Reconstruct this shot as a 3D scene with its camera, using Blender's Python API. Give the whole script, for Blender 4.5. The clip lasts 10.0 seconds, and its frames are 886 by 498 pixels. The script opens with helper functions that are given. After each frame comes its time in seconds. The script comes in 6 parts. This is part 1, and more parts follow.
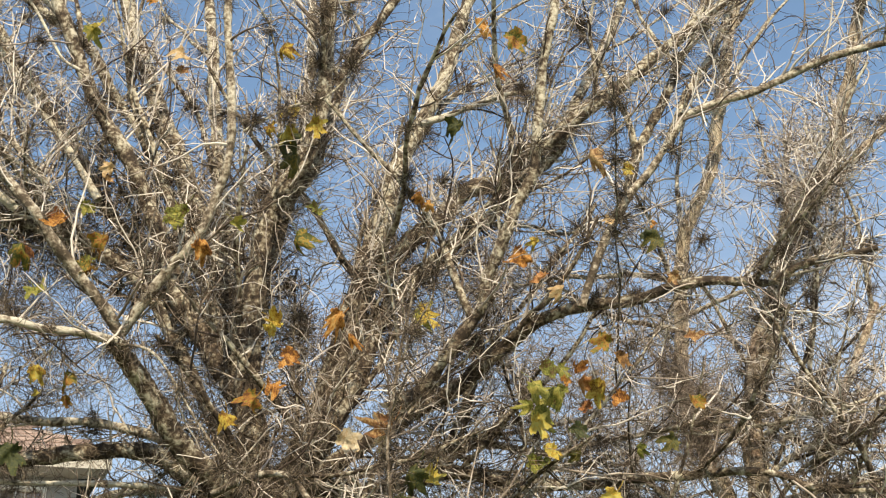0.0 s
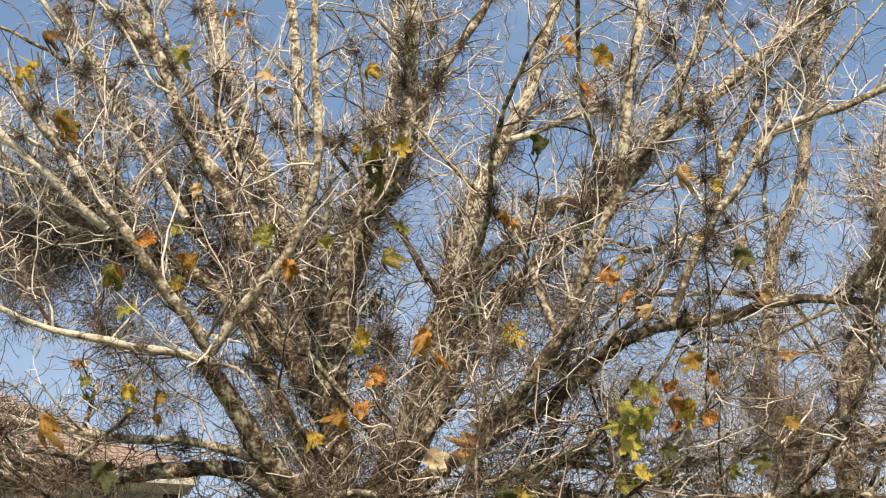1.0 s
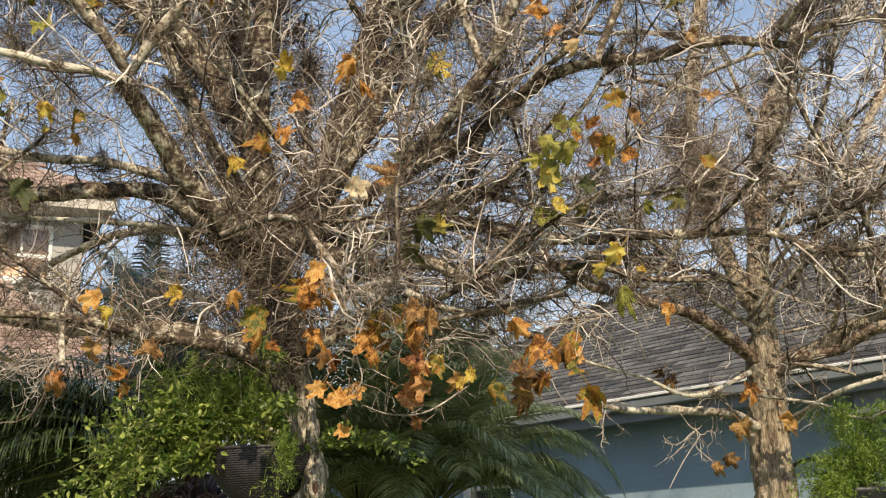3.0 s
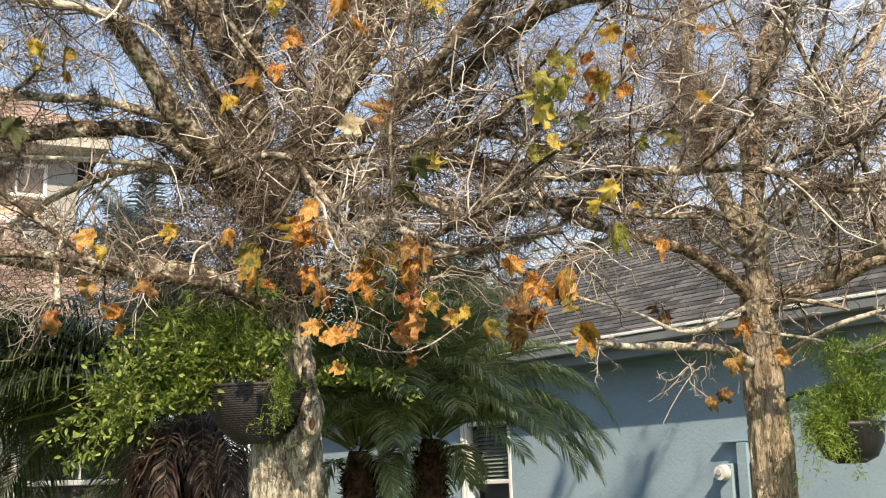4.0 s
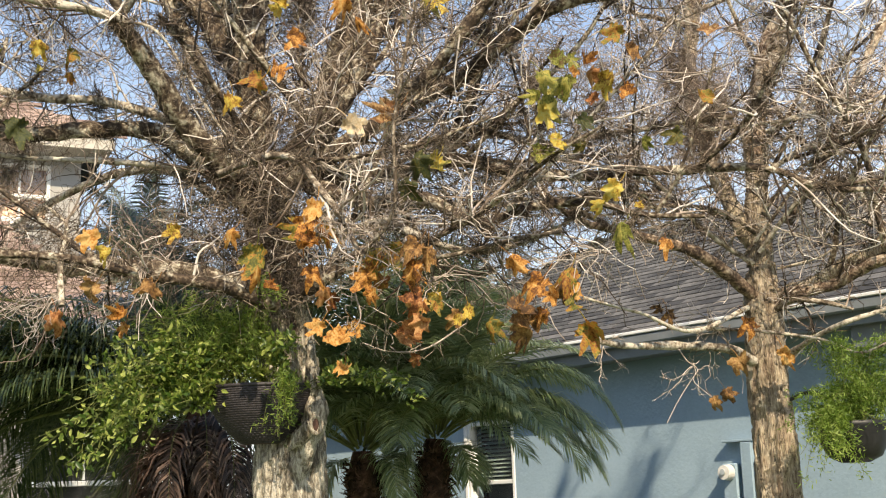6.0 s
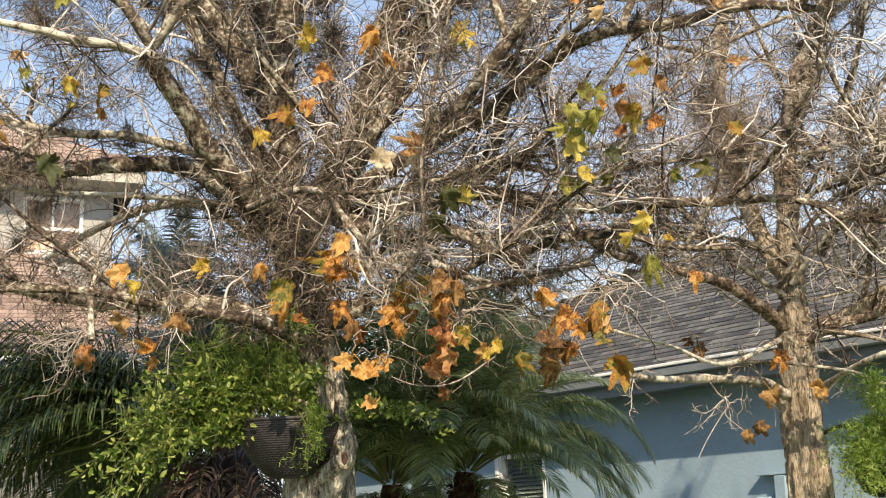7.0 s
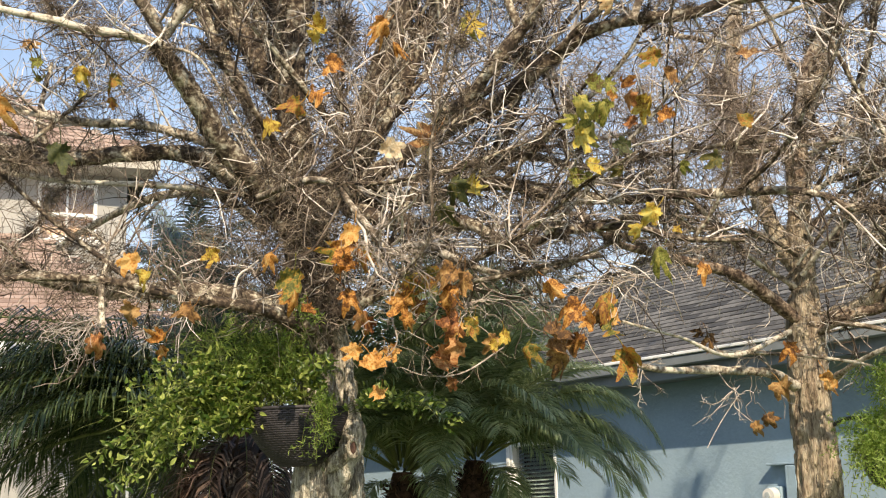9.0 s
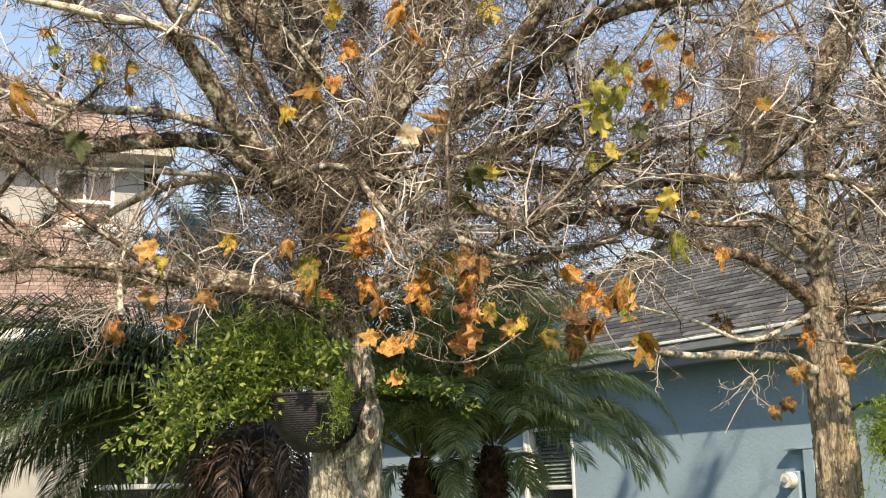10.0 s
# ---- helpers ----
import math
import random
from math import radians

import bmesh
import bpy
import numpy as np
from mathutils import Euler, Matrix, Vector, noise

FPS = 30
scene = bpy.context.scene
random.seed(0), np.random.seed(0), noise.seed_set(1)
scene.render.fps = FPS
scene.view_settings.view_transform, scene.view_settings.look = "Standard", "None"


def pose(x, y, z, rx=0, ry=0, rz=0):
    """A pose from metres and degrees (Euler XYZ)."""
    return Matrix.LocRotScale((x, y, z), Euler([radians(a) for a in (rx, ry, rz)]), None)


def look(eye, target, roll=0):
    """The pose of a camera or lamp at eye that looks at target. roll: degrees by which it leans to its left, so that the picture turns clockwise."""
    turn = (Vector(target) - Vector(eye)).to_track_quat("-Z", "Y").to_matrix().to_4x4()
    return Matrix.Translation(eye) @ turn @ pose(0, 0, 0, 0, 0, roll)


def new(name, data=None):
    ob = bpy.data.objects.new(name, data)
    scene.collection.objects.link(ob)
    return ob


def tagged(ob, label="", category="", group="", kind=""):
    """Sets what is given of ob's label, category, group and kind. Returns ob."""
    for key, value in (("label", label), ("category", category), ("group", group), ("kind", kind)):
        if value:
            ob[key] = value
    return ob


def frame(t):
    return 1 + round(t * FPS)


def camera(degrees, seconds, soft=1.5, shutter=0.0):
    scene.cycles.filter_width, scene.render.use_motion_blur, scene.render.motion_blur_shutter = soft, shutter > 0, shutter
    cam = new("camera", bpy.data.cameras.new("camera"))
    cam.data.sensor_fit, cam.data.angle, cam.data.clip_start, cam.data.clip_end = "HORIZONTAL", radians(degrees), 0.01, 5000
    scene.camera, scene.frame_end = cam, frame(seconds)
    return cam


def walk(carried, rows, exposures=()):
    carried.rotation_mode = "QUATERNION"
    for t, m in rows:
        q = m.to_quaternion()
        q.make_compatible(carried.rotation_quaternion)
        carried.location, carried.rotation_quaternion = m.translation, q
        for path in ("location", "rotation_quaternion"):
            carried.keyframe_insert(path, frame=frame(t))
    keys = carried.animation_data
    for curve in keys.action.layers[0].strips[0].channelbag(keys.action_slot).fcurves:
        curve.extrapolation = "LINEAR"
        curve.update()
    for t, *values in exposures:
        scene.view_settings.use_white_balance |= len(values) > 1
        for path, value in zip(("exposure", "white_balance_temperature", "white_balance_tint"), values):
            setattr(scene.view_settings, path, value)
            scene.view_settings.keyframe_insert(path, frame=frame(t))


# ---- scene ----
# ---- camera ----
cam = camera(39.2, 10.0, soft=1.15)
walk(cam, [
    (0.0, look((0.028, -0.030, 1.511), (0.115, 8.994, 5.820), -3.85)),
    (0.5, look((0.011, -0.029, 1.522), (-0.222, 8.928, 5.962), -3.09)),
    (1.0, look((-0.012, -0.026, 1.532), (-0.534, 8.913, 5.983), -2.40)),
    (1.5, look((-0.021, -0.031, 1.557), (-0.816, 9.037, 5.697), -1.94)),
    (2.0, look((-0.021, -0.024, 1.546), (-0.469, 9.284, 5.175), -2.39)),
    (2.5, look((-0.010, 0.002, 1.514), (-0.006, 9.527, 4.560), -1.97)),
    (3.0, look((-0.013, -0.005, 1.497), (-0.023, 9.683, 3.977), -1.61)),
    (3.2, look((-0.012, -0.005, 1.497), (-0.009, 9.724, 3.811), -1.57)),
    (4.3, look((-0.001, 0.000, 1.500), (-0.004, 9.813, 3.422), -2.07)),
    (4.5, look((0.000, 0.000, 1.500), (0.000, 9.820, 3.391), -2.20)),
    (5.0, look((-0.000, 0.000, 1.491), (0.069, 9.819, 3.387), -2.36)),
    (5.2, look((0.000, 0.000, 1.491), (0.083, 9.814, 3.407), -2.42)),
    (6.3, look((-0.008, -0.001, 1.500), (-0.105, 9.781, 3.574), -1.80)),
    (6.5, look((-0.008, -0.001, 1.502), (-0.174, 9.763, 3.656), -1.84)),
    (7.0, look((0.006, 0.006, 1.508), (-0.257, 9.748, 3.750), -1.88)),
    (7.5, look((0.014, -0.002, 1.518), (-0.335, 9.723, 3.820), -2.09)),
    (8.0, look((0.020, -0.002, 1.520), (-0.403, 9.732, 3.775), -1.94)),
    (8.5, look((0.030, -0.001, 1.524), (-0.496, 9.757, 3.648), -1.77)),
    (9.0, look((0.030, -0.007, 1.526), (-0.354, 9.755, 3.658), -1.44)),
    (9.5, look((0.030, -0.003, 1.522), (-0.381, 9.766, 3.619), -1.33)),
    (10.0, look((0.026, -0.008, 1.529), (-0.490, 9.773, 3.548), -1.50)),
], exposures=((0.0, 0.12, 7300, 5), (1.0, 0.11, 7500, 8), (2.8, 0.11, 7450, 8), (4.4, 0.42, 7400, 9), (10.0, 0.41, 7300, 9)))

# ---- world, sun ----
SUN_DIR = Vector((0.18, -0.98, 0.0)).normalized() * math.cos(radians(39)) + Vector((0, 0, math.sin(radians(39))))
world = bpy.data.worlds.new("world")
scene.world = world
world.use_nodes = True
wn, wl = world.node_tree.nodes, world.node_tree.links
sky = wn.new("ShaderNodeTexSky")
sky.sky_type, sky.sun_disc = "NISHITA", False
sky.sun_elevation = radians(39)
sky.sun_rotation = math.atan2(SUN_DIR.x, SUN_DIR.y)
sky.air_density, sky.dust_density, sky.ozone_density = 1.0, 0.8, 2.0
tc = wn.new("ShaderNodeTexCoord")
cm = wn.new("ShaderNodeMapping")
cm.inputs["Scale"].default_value = (1.0, 1.0, 2.6)
wl.new(tc.outputs["Generated"], cm.inputs["Vector"])
cn = wn.new("ShaderNodeTexNoise")
cn.inputs["Scale"].default_value, cn.inputs["Detail"].default_value, cn.inputs["Roughness"].default_value = 2.3, 8, 0.6
wl.new(cm.outputs["Vector"], cn.inputs["Vector"])
cr = wn.new("ShaderNodeValToRGB")
cr.color_ramp.elements[0].position, cr.color_ramp.elements[1].position = 0.50, 0.85
cr.color_ramp.elements[0].color, cr.color_ramp.elements[1].color = (0, 0, 0, 1), (0.5, 0.5, 0.5, 1)
wl.new(cn.outputs["Fac"], cr.inputs["Fac"])
cmix = wn.new("ShaderNodeMixRGB")
cmix.inputs["Color2"].default_value = (5.5, 5.8, 6.8, 1)
sep = wn.new("ShaderNodeSeparateXYZ")
wl.new(tc.outputs["Generated"], sep.inputs["Vector"])
haze = wn.new("ShaderNodeMapRange")
haze.inputs["From Min"].default_value, haze.inputs["From Max"].default_value = 0.05, 0.48
haze.inputs["To Min"].default_value, haze.inputs["To Max"].default_value = 0.5, 0.0
wl.new(sep.outputs["Z"], haze.inputs["Value"])
fsum = wn.new("ShaderNodeMath")
fsum.use_clamp = True
wl.new(cr.outputs["Color"], fsum.inputs[0])
wl.new(haze.outputs["Result"], fsum.inputs[1])
wl.new(fsum.outputs[0], cmix.inputs["Fac"])
lift = wn.new("ShaderNodeMixRGB")
lift.inputs["Fac"].default_value = 0.20
lift.inputs["Color2"].default_value = (2.3, 4.2, 8.0, 1)
wl.new(sky.outputs["Color"], lift.inputs["Color1"])
wl.new(lift.outputs["Color"], cmix.inputs["Color1"])
wl.new(cmix.outputs["Color"], wn["Background"].inputs["Color"])
wn["Background"].inputs["Strength"].default_value = 0.15

sun_data = bpy.data.lights.new("sun", "SUN")
sun_data.energy, sun_data.angle, sun_data.color = 5.0, radians(0.55), (1.0, 0.88, 0.715)
sun = new("sun", sun_data)
sun.matrix_world = look(SUN_DIR * 40, (0, 0, 0))


# ---- materials ----
def material(name, ramp, scale=8.0, rough=0.8, bump=0.3, stretch=(1, 1, 1), fine=6.0, detail=8, metal=0.0, vary=0.0, fine_mix=0.25, through_light=0.0, island=False, rise=None):
    """A surface with colour stops spread by noise at two scales, fine relief, and a change of tone from piece to piece."""
    m = bpy.data.materials.new(name)
    m.use_nodes = True
    n, l = m.node_tree.nodes, m.node_tree.links
    b = n["Principled BSDF"]
    t = n.new("ShaderNodeTexCoord")
    mp = n.new("ShaderNodeMapping")
    mp.inputs["Scale"].default_value = stretch
    l.new(t.outputs["Object"], mp.inputs["Vector"])
    a = n.new("ShaderNodeTexNoise")
    a.inputs["Scale"].default_value, a.inputs["Detail"].default_value, a.inputs["Roughness"].default_value = scale, detail, 0.62
    l.new(mp.outputs["Vector"], a.inputs["Vector"])
    f = n.new("ShaderNodeTexNoise")
    f.inputs["Scale"].default_value, f.inputs["Detail"].default_value = scale * fine, 5
    l.new(mp.outputs["Vector"], f.inputs["Vector"])
    mixf = n.new("ShaderNodeMath")
    mixf.operation = "MULTIPLY_ADD"
    l.new(f.outputs["Fac"], mixf.inputs[0])
    mixf.inputs[1].default_value = fine_mix
    l.new(a.outputs["Fac"], mixf.inputs[2])
    sub = n.new("ShaderNodeMath")
    sub.operation = "SUBTRACT"
    l.new(mixf.outputs[0], sub.inputs[0])
    sub.inputs[1].default_value = fine_mix * 0.5
    last = sub
    if vary:
        if island:
            info, out = n.new("ShaderNodeNewGeometry"), "Random Per Island"
        else:
            info, out = n.new("ShaderNodeObjectInfo"), "Random"
        v = n.new("ShaderNodeMath")
        v.operation = "MULTIPLY_ADD"
        l.new(info.outputs[out], v.inputs[0])
        v.inputs[1].default_value = vary
        l.new(sub.outputs[0], v.inputs[2])
        v2 = n.new("ShaderNodeMath")
        v2.operation = "SUBTRACT"
        l.new(v.outputs[0], v2.inputs[0])
        v2.inputs[1].default_value = vary * 0.5
        last = v2
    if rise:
        # tone shifts with height: darker low on the tree, paler above
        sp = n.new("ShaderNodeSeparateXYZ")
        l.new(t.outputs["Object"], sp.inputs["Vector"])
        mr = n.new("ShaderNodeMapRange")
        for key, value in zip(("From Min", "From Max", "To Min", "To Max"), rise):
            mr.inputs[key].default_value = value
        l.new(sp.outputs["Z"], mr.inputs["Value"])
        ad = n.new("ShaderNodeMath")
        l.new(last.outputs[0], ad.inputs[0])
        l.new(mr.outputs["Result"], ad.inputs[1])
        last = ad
    r = n.new("ShaderNodeValToRGB")
    e = r.color_ramp.elements
    while len(e) < len(ramp):
        e.new(0.5)
    for k, (p, c) in enumerate(ramp):
        e[k].position, e[k].color = p, (*c, 1)
    l.new(last.outputs[0], r.inputs["Fac"])
    l.new(r.outputs["Color"], b.inputs["Base Color"])
    b.inputs["Roughness"].default_value, b.inputs["Metallic"].default_value = rough, metal
    if bump:
        bp = n.new("ShaderNodeBump")
        bp.inputs["Strength"].default_value, bp.inputs["Distance"].default_value = bump, 0.01
        l.new(mixf.outputs[0], bp.inputs["Height"])
        l.new(bp.outputs["Normal"], b.inputs["Normal"])
    if through_light:
        tr = n.new("ShaderNodeBsdfTranslucent")
        l.new(r.outputs["Color"], tr.inputs["Color"])
        mx = n.new("ShaderNodeMixShader")
        mx.inputs["Fac"].default_value = through_light
        l.new(b.outputs["BSDF"], mx.inputs[1])
        l.new(tr.outputs["BSDF"], mx.inputs[2])
        l.new(mx.outputs["Shader"], n["Material Output"].inputs["Surface"])
    return m


def bark_material(name, stops, scale, crack_scale, stretch, crack):
    """Flaking bark: patches of several colours, and dark cracks between the plates."""
    m = material(name, stops, scale=scale, stretch=stretch, bump=0.0, rough=0.92, vary=0.1, fine=5, fine_mix=0.6)
    n, l = m.node_tree.nodes, m.node_tree.links
    b, ramp = n["Principled BSDF"], n["Color Ramp"]
    mp = n["Mapping"]
    wob = n.new("ShaderNodeTexNoise")
    wob.inputs["Scale"].default_value, wob.inputs["Detail"].default_value = crack_scale * 0.8, 4
    l.new(mp.outputs["Vector"], wob.inputs["Vector"])
    add = n.new("ShaderNodeMixRGB")
    add.blend_type = "ADD"
    add.inputs["Fac"].default_value = 0.09
    l.new(mp.outputs["Vector"], add.inputs["Color1"])
    l.new(wob.outputs["Color"], add.inputs["Color2"])
    v = n.new("ShaderNodeTexVoronoi")
    v.feature = "DISTANCE_TO_EDGE"
    v.inputs["Scale"].default_value = crack_scale
    l.new(add.outputs["Color"], v.inputs["Vector"])
    mask = n.new("ShaderNodeValToRGB")
    mask.color_ramp.elements[0].position, mask.color_ramp.elements[1].position = 0.0, crack
    l.new(v.outputs["Distance"], mask.inputs["Fac"])
    mul = n.new("ShaderNodeMixRGB")
    mul.inputs["Color1"].default_value = (0.075, 0.055, 0.04, 1)
    l.new(mask.outputs["Color"], mul.inputs["Fac"])
    l.new(ramp.outputs["Color"], mul.inputs["Color2"])
    l.new(mul.outputs["Color"], b.inputs["Base Color"])
    bp = n.new("ShaderNodeBump")
    bp.inputs["Strength"].default_value, bp.inputs["Distance"].default_value = 0.8, 0.012
    l.new(mask.outputs["Color"], bp.inputs["Height"])
    bp2 = n.new("ShaderNodeBump")
    bp2.inputs["Strength"].default_value, bp2.inputs["Distance"].default_value = 1.0, 0.02
    l.new(n["Noise Texture.001"].outputs["Fac"], bp2.inputs["Height"])
    l.new(bp.outputs["Normal"], bp2.inputs["Normal"])
    l.new(bp2.outputs["Normal"], b.inputs["Normal"])
    return m


bark = bark_material("sycamore_bark", [(0.31, (0.095, 0.078, 0.058)), (0.42, (0.22, 0.19, 0.145)), (0.51, (0.41, 0.37, 0.295)), (0.62, (0.58, 0.53, 0.435))], 21, 24, (1, 1, 0.26), 0.012)
bark_tan = bark_material("flaking_tan_bark", [(0.28, (0.13, 0.092, 0.063)), (0.39, (0.27, 0.205, 0.145)), (0.50, (0.41, 0.33, 0.24)), (0.62, (0.58, 0.49, 0.37))], 30, 26, (1, 1, 0.15), 0.022)
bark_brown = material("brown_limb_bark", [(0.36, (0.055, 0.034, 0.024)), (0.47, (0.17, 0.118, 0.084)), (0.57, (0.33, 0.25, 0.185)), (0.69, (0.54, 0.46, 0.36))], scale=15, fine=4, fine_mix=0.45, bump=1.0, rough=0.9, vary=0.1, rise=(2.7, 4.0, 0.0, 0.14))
bark_pale = material("pale_twig_bark", [(0.3, (0.20, 0.158, 0.13)), (0.5, (0.42, 0.36, 0.315)), (0.7, (0.60, 0.54, 0.49))], scale=25, bump=0.3, rough=0.85, vary=0.2)
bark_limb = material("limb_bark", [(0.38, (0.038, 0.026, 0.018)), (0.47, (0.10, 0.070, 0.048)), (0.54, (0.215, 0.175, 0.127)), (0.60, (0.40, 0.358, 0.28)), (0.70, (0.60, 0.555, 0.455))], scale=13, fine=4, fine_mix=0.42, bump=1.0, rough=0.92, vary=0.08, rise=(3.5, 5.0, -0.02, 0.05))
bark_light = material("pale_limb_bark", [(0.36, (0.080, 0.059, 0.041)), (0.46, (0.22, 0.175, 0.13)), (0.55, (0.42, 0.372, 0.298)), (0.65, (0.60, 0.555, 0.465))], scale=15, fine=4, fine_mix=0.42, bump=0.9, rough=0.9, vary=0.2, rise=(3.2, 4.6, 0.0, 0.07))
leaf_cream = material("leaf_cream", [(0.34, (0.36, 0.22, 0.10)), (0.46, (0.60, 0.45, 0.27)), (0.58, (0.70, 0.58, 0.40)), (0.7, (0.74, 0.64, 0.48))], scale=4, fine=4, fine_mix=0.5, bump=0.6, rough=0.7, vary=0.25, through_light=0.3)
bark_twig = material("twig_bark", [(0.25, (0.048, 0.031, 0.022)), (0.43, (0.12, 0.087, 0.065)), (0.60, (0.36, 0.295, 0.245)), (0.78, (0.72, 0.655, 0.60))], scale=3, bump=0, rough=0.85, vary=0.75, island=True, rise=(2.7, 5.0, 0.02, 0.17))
moss_mat = material("grey_moss", [(0.3, (0.050, 0.037, 0.028)), (0.5, (0.125, 0.097, 0.074)), (0.75, (0.33, 0.27, 0.215))], scale=4, bump=0, rough=0.95, vary=0.6, island=True)
moss_dark = material("ball_moss", [(0.3, (0.040, 0.029, 0.021)), (0.5, (0.095, 0.071, 0.052)), (0.75, (0.24, 0.19, 0.145))], scale=4, bump=0, rough=0.95, vary=0.55, island=True)
moss_pale = material("pale_hanging_moss", [(0.3, (0.15, 0.112, 0.088)), (0.5, (0.30, 0.238, 0.195)), (0.75, (0.54, 0.45, 0.385))], scale=4, bump=0, rough=0.95, vary=0.6, island=True)
leaf_orange = material("leaf_orange", [(0.34, (0.16, 0.060, 0.016)), (0.43, (0.42, 0.175, 0.034)), (0.53, (0.60, 0.29, 0.07)), (0.66, (0.66, 0.43, 0.16))], scale=4, fine=4, fine_mix=0.5, bump=0.6, rough=0.7, vary=0.25, through_light=0.35)
leaf_yellow = material("leaf_yellow", [(0.34, (0.22, 0.105, 0.02)), (0.43, (0.48, 0.31, 0.05)), (0.53, (0.62, 0.46, 0.08)), (0.66, (0.56, 0.50, 0.14))], scale=4, fine=4, fine_mix=0.5, bump=0.6, rough=0.7, vary=0.25, through_light=0.35)
leaf_green = material("leaf_green", [(0.34, (0.10, 0.055, 0.012)), (0.42, (0.13, 0.14, 0.025)), (0.53, (0.23, 0.245, 0.05)), (0.68, (0.42, 0.36, 0.09))], scale=4, fine=4, fine_mix=0.5, bump=0.6, rough=0.7, vary=0.25, through_light=0.3)
leaf_dark = material("leaf_dark_olive", [(0.3, (0.03, 0.04, 0.012)), (0.5, (0.06, 0.07, 0.018)), (0.7, (0.20, 0.15, 0.03))], scale=12, bump=0.4, rough=0.65, vary=0.2, through_light=0.2)
leaf_mottled = material("leaf_mottled", [(0.36, (0.09, 0.10, 0.02)), (0.46, (0.28, 0.23, 0.04)), (0.55, (0.42, 0.19, 0.035)), (0.66, (0.18, 0.07, 0.02))], scale=4, fine=4, fine_mix=0.5, bump=0.6, rough=0.7, vary=0.25, through_light=0.3)
leaf_brown = material("leaf_brown", [(0.34, (0.075, 0.038, 0.016)), (0.45, (0.19, 0.095, 0.03)), (0.55, (0.30, 0.155, 0.05)), (0.68, (0.42, 0.26, 0.10))], scale=4, fine=4, fine_mix=0.5, bump=0.7, rough=0.75, vary=0.25, through_light=0.25)
leaf_rust = material("leaf_rust", [(0.34, (0.15, 0.052, 0.018)), (0.45, (0.33, 0.125, 0.04)), (0.56, (0.47, 0.205, 0.07)), (0.68, (0.56, 0.31, 0.13))], scale=4, fine=4, fine_mix=0.5, bump=0.7, rough=0.75, vary=0.25, through_light=0.3)
leaf_pale = material("leaf_pale_tan", [(0.34, (0.26, 0.12, 0.05)), (0.46, (0.50, 0.31, 0.14)), (0.58, (0.62, 0.43, 0.22)), (0.7, (0.66, 0.50, 0.30))], scale=4, fine=4, fine_mix=0.5, bump=0.6, rough=0.7, vary=0.25, through_light=0.3)
stucco = material("blue_stucco", [(0.3, (0.250, 0.347, 0.428)), (0.5, (0.282, 0.388, 0.472)), (0.7, (0.317, 0.427, 0.515))], scale=1.2, fine=26, fine_mix=0.35, bump=1.0, rough=0.9)
trim_white = material("white_trim", [(0.3, (0.70, 0.70, 0.68)), (0.7, (0.82, 0.82, 0.80))], scale=5, bump=0.05, rough=0.55)
fascia_grey = material("grey_fascia", [(0.3, (0.16, 0.18, 0.19)), (0.7, (0.21, 0.23, 0.245))], scale=4, bump=0.1, rough=0.7)
shingle_grey = material("grey_shingle", [(0.25, (0.034, 0.034, 0.036)), (0.5, (0.078, 0.076, 0.075)), (0.75, (0.15, 0.145, 0.14))], scale=6, fine=30, fine_mix=0.5, bump=0.5, rough=0.95, vary=0.5)
shingle_grey_rest = material("grey_shingle_rest", [(0.25, (0.034, 0.034, 0.036)), (0.5, (0.078, 0.076, 0.075)), (0.75, (0.15, 0.145, 0.14))], scale=6, fine=30, fine_mix=0.5, bump=0.5, rough=0.95, vary=0.5, island=True)
shingle_tan = material("tan_shingle", [(0.25, (0.20, 0.135, 0.108)), (0.5, (0.315, 0.225, 0.185)), (0.75, (0.41, 0.305, 0.255))], scale=5, fine=30, fine_mix=0.5, bump=0.5, rough=0.95, vary=0.4)
shingle_tan_rest = material("tan_shingle_rest", [(0.25, (0.20, 0.135, 0.108)), (0.5, (0.315, 0.225, 0.185)), (0.75, (0.41, 0.305, 0.255))], scale=5, fine=30, fine_mix=0.5, bump=0.5, rough=0.95, vary=0.4, island=True)
underlay = material("roof_underlay", [(0.3, (0.03, 0.03, 0.03)), (0.7, (0.06, 0.06, 0.06))], scale=4, rough=0.95)
grey_wall = material("pale_grey_stucco", [(0.3, (0.34, 0.335, 0.32)), (0.7, (0.42, 0.41, 0.39))], scale=1.5, fine=40, bump=0.6, rough=0.9)
blind = material("window_blind", [(0.3, (0.15, 0.19, 0.165)), (0.7, (0.20, 0.245, 0.215))], scale=5, bump=0, rough=0.7)
tan_shutter = material("tan_room_blind", [(0.3, (0.42, 0.25, 0.17)), (0.7, (0.52, 0.33, 0.23))], scale=5, bump=0, rough=0.7)
# dark colour of the sheets that stand in for unlit rooms
unlit_room = material("unlit_interior", [(0.3, (0.03, 0.033, 0.036)), (0.7, (0.06, 0.06, 0.065))], scale=2, bump=0, rough=0.9)
meter_grey = material("grey_painted_metal", [(0.3, (0.36, 0.40, 0.42)), (0.7, (0.44, 0.48, 0.50))], scale=8, bump=0.1, rough=0.5)
meter_pale = material("pale_plastic", [(0.3, (0.62, 0.60, 0.56)), (0.7, (0.74, 0.72, 0.68))], scale=8, bump=0.05, rough=0.35)
black = material("black_plastic", [(0.3, (0.010, 0.010, 0.011)), (0.7, (0.020, 0.020, 0.022))], scale=10, bump=0.1, rough=0.45)
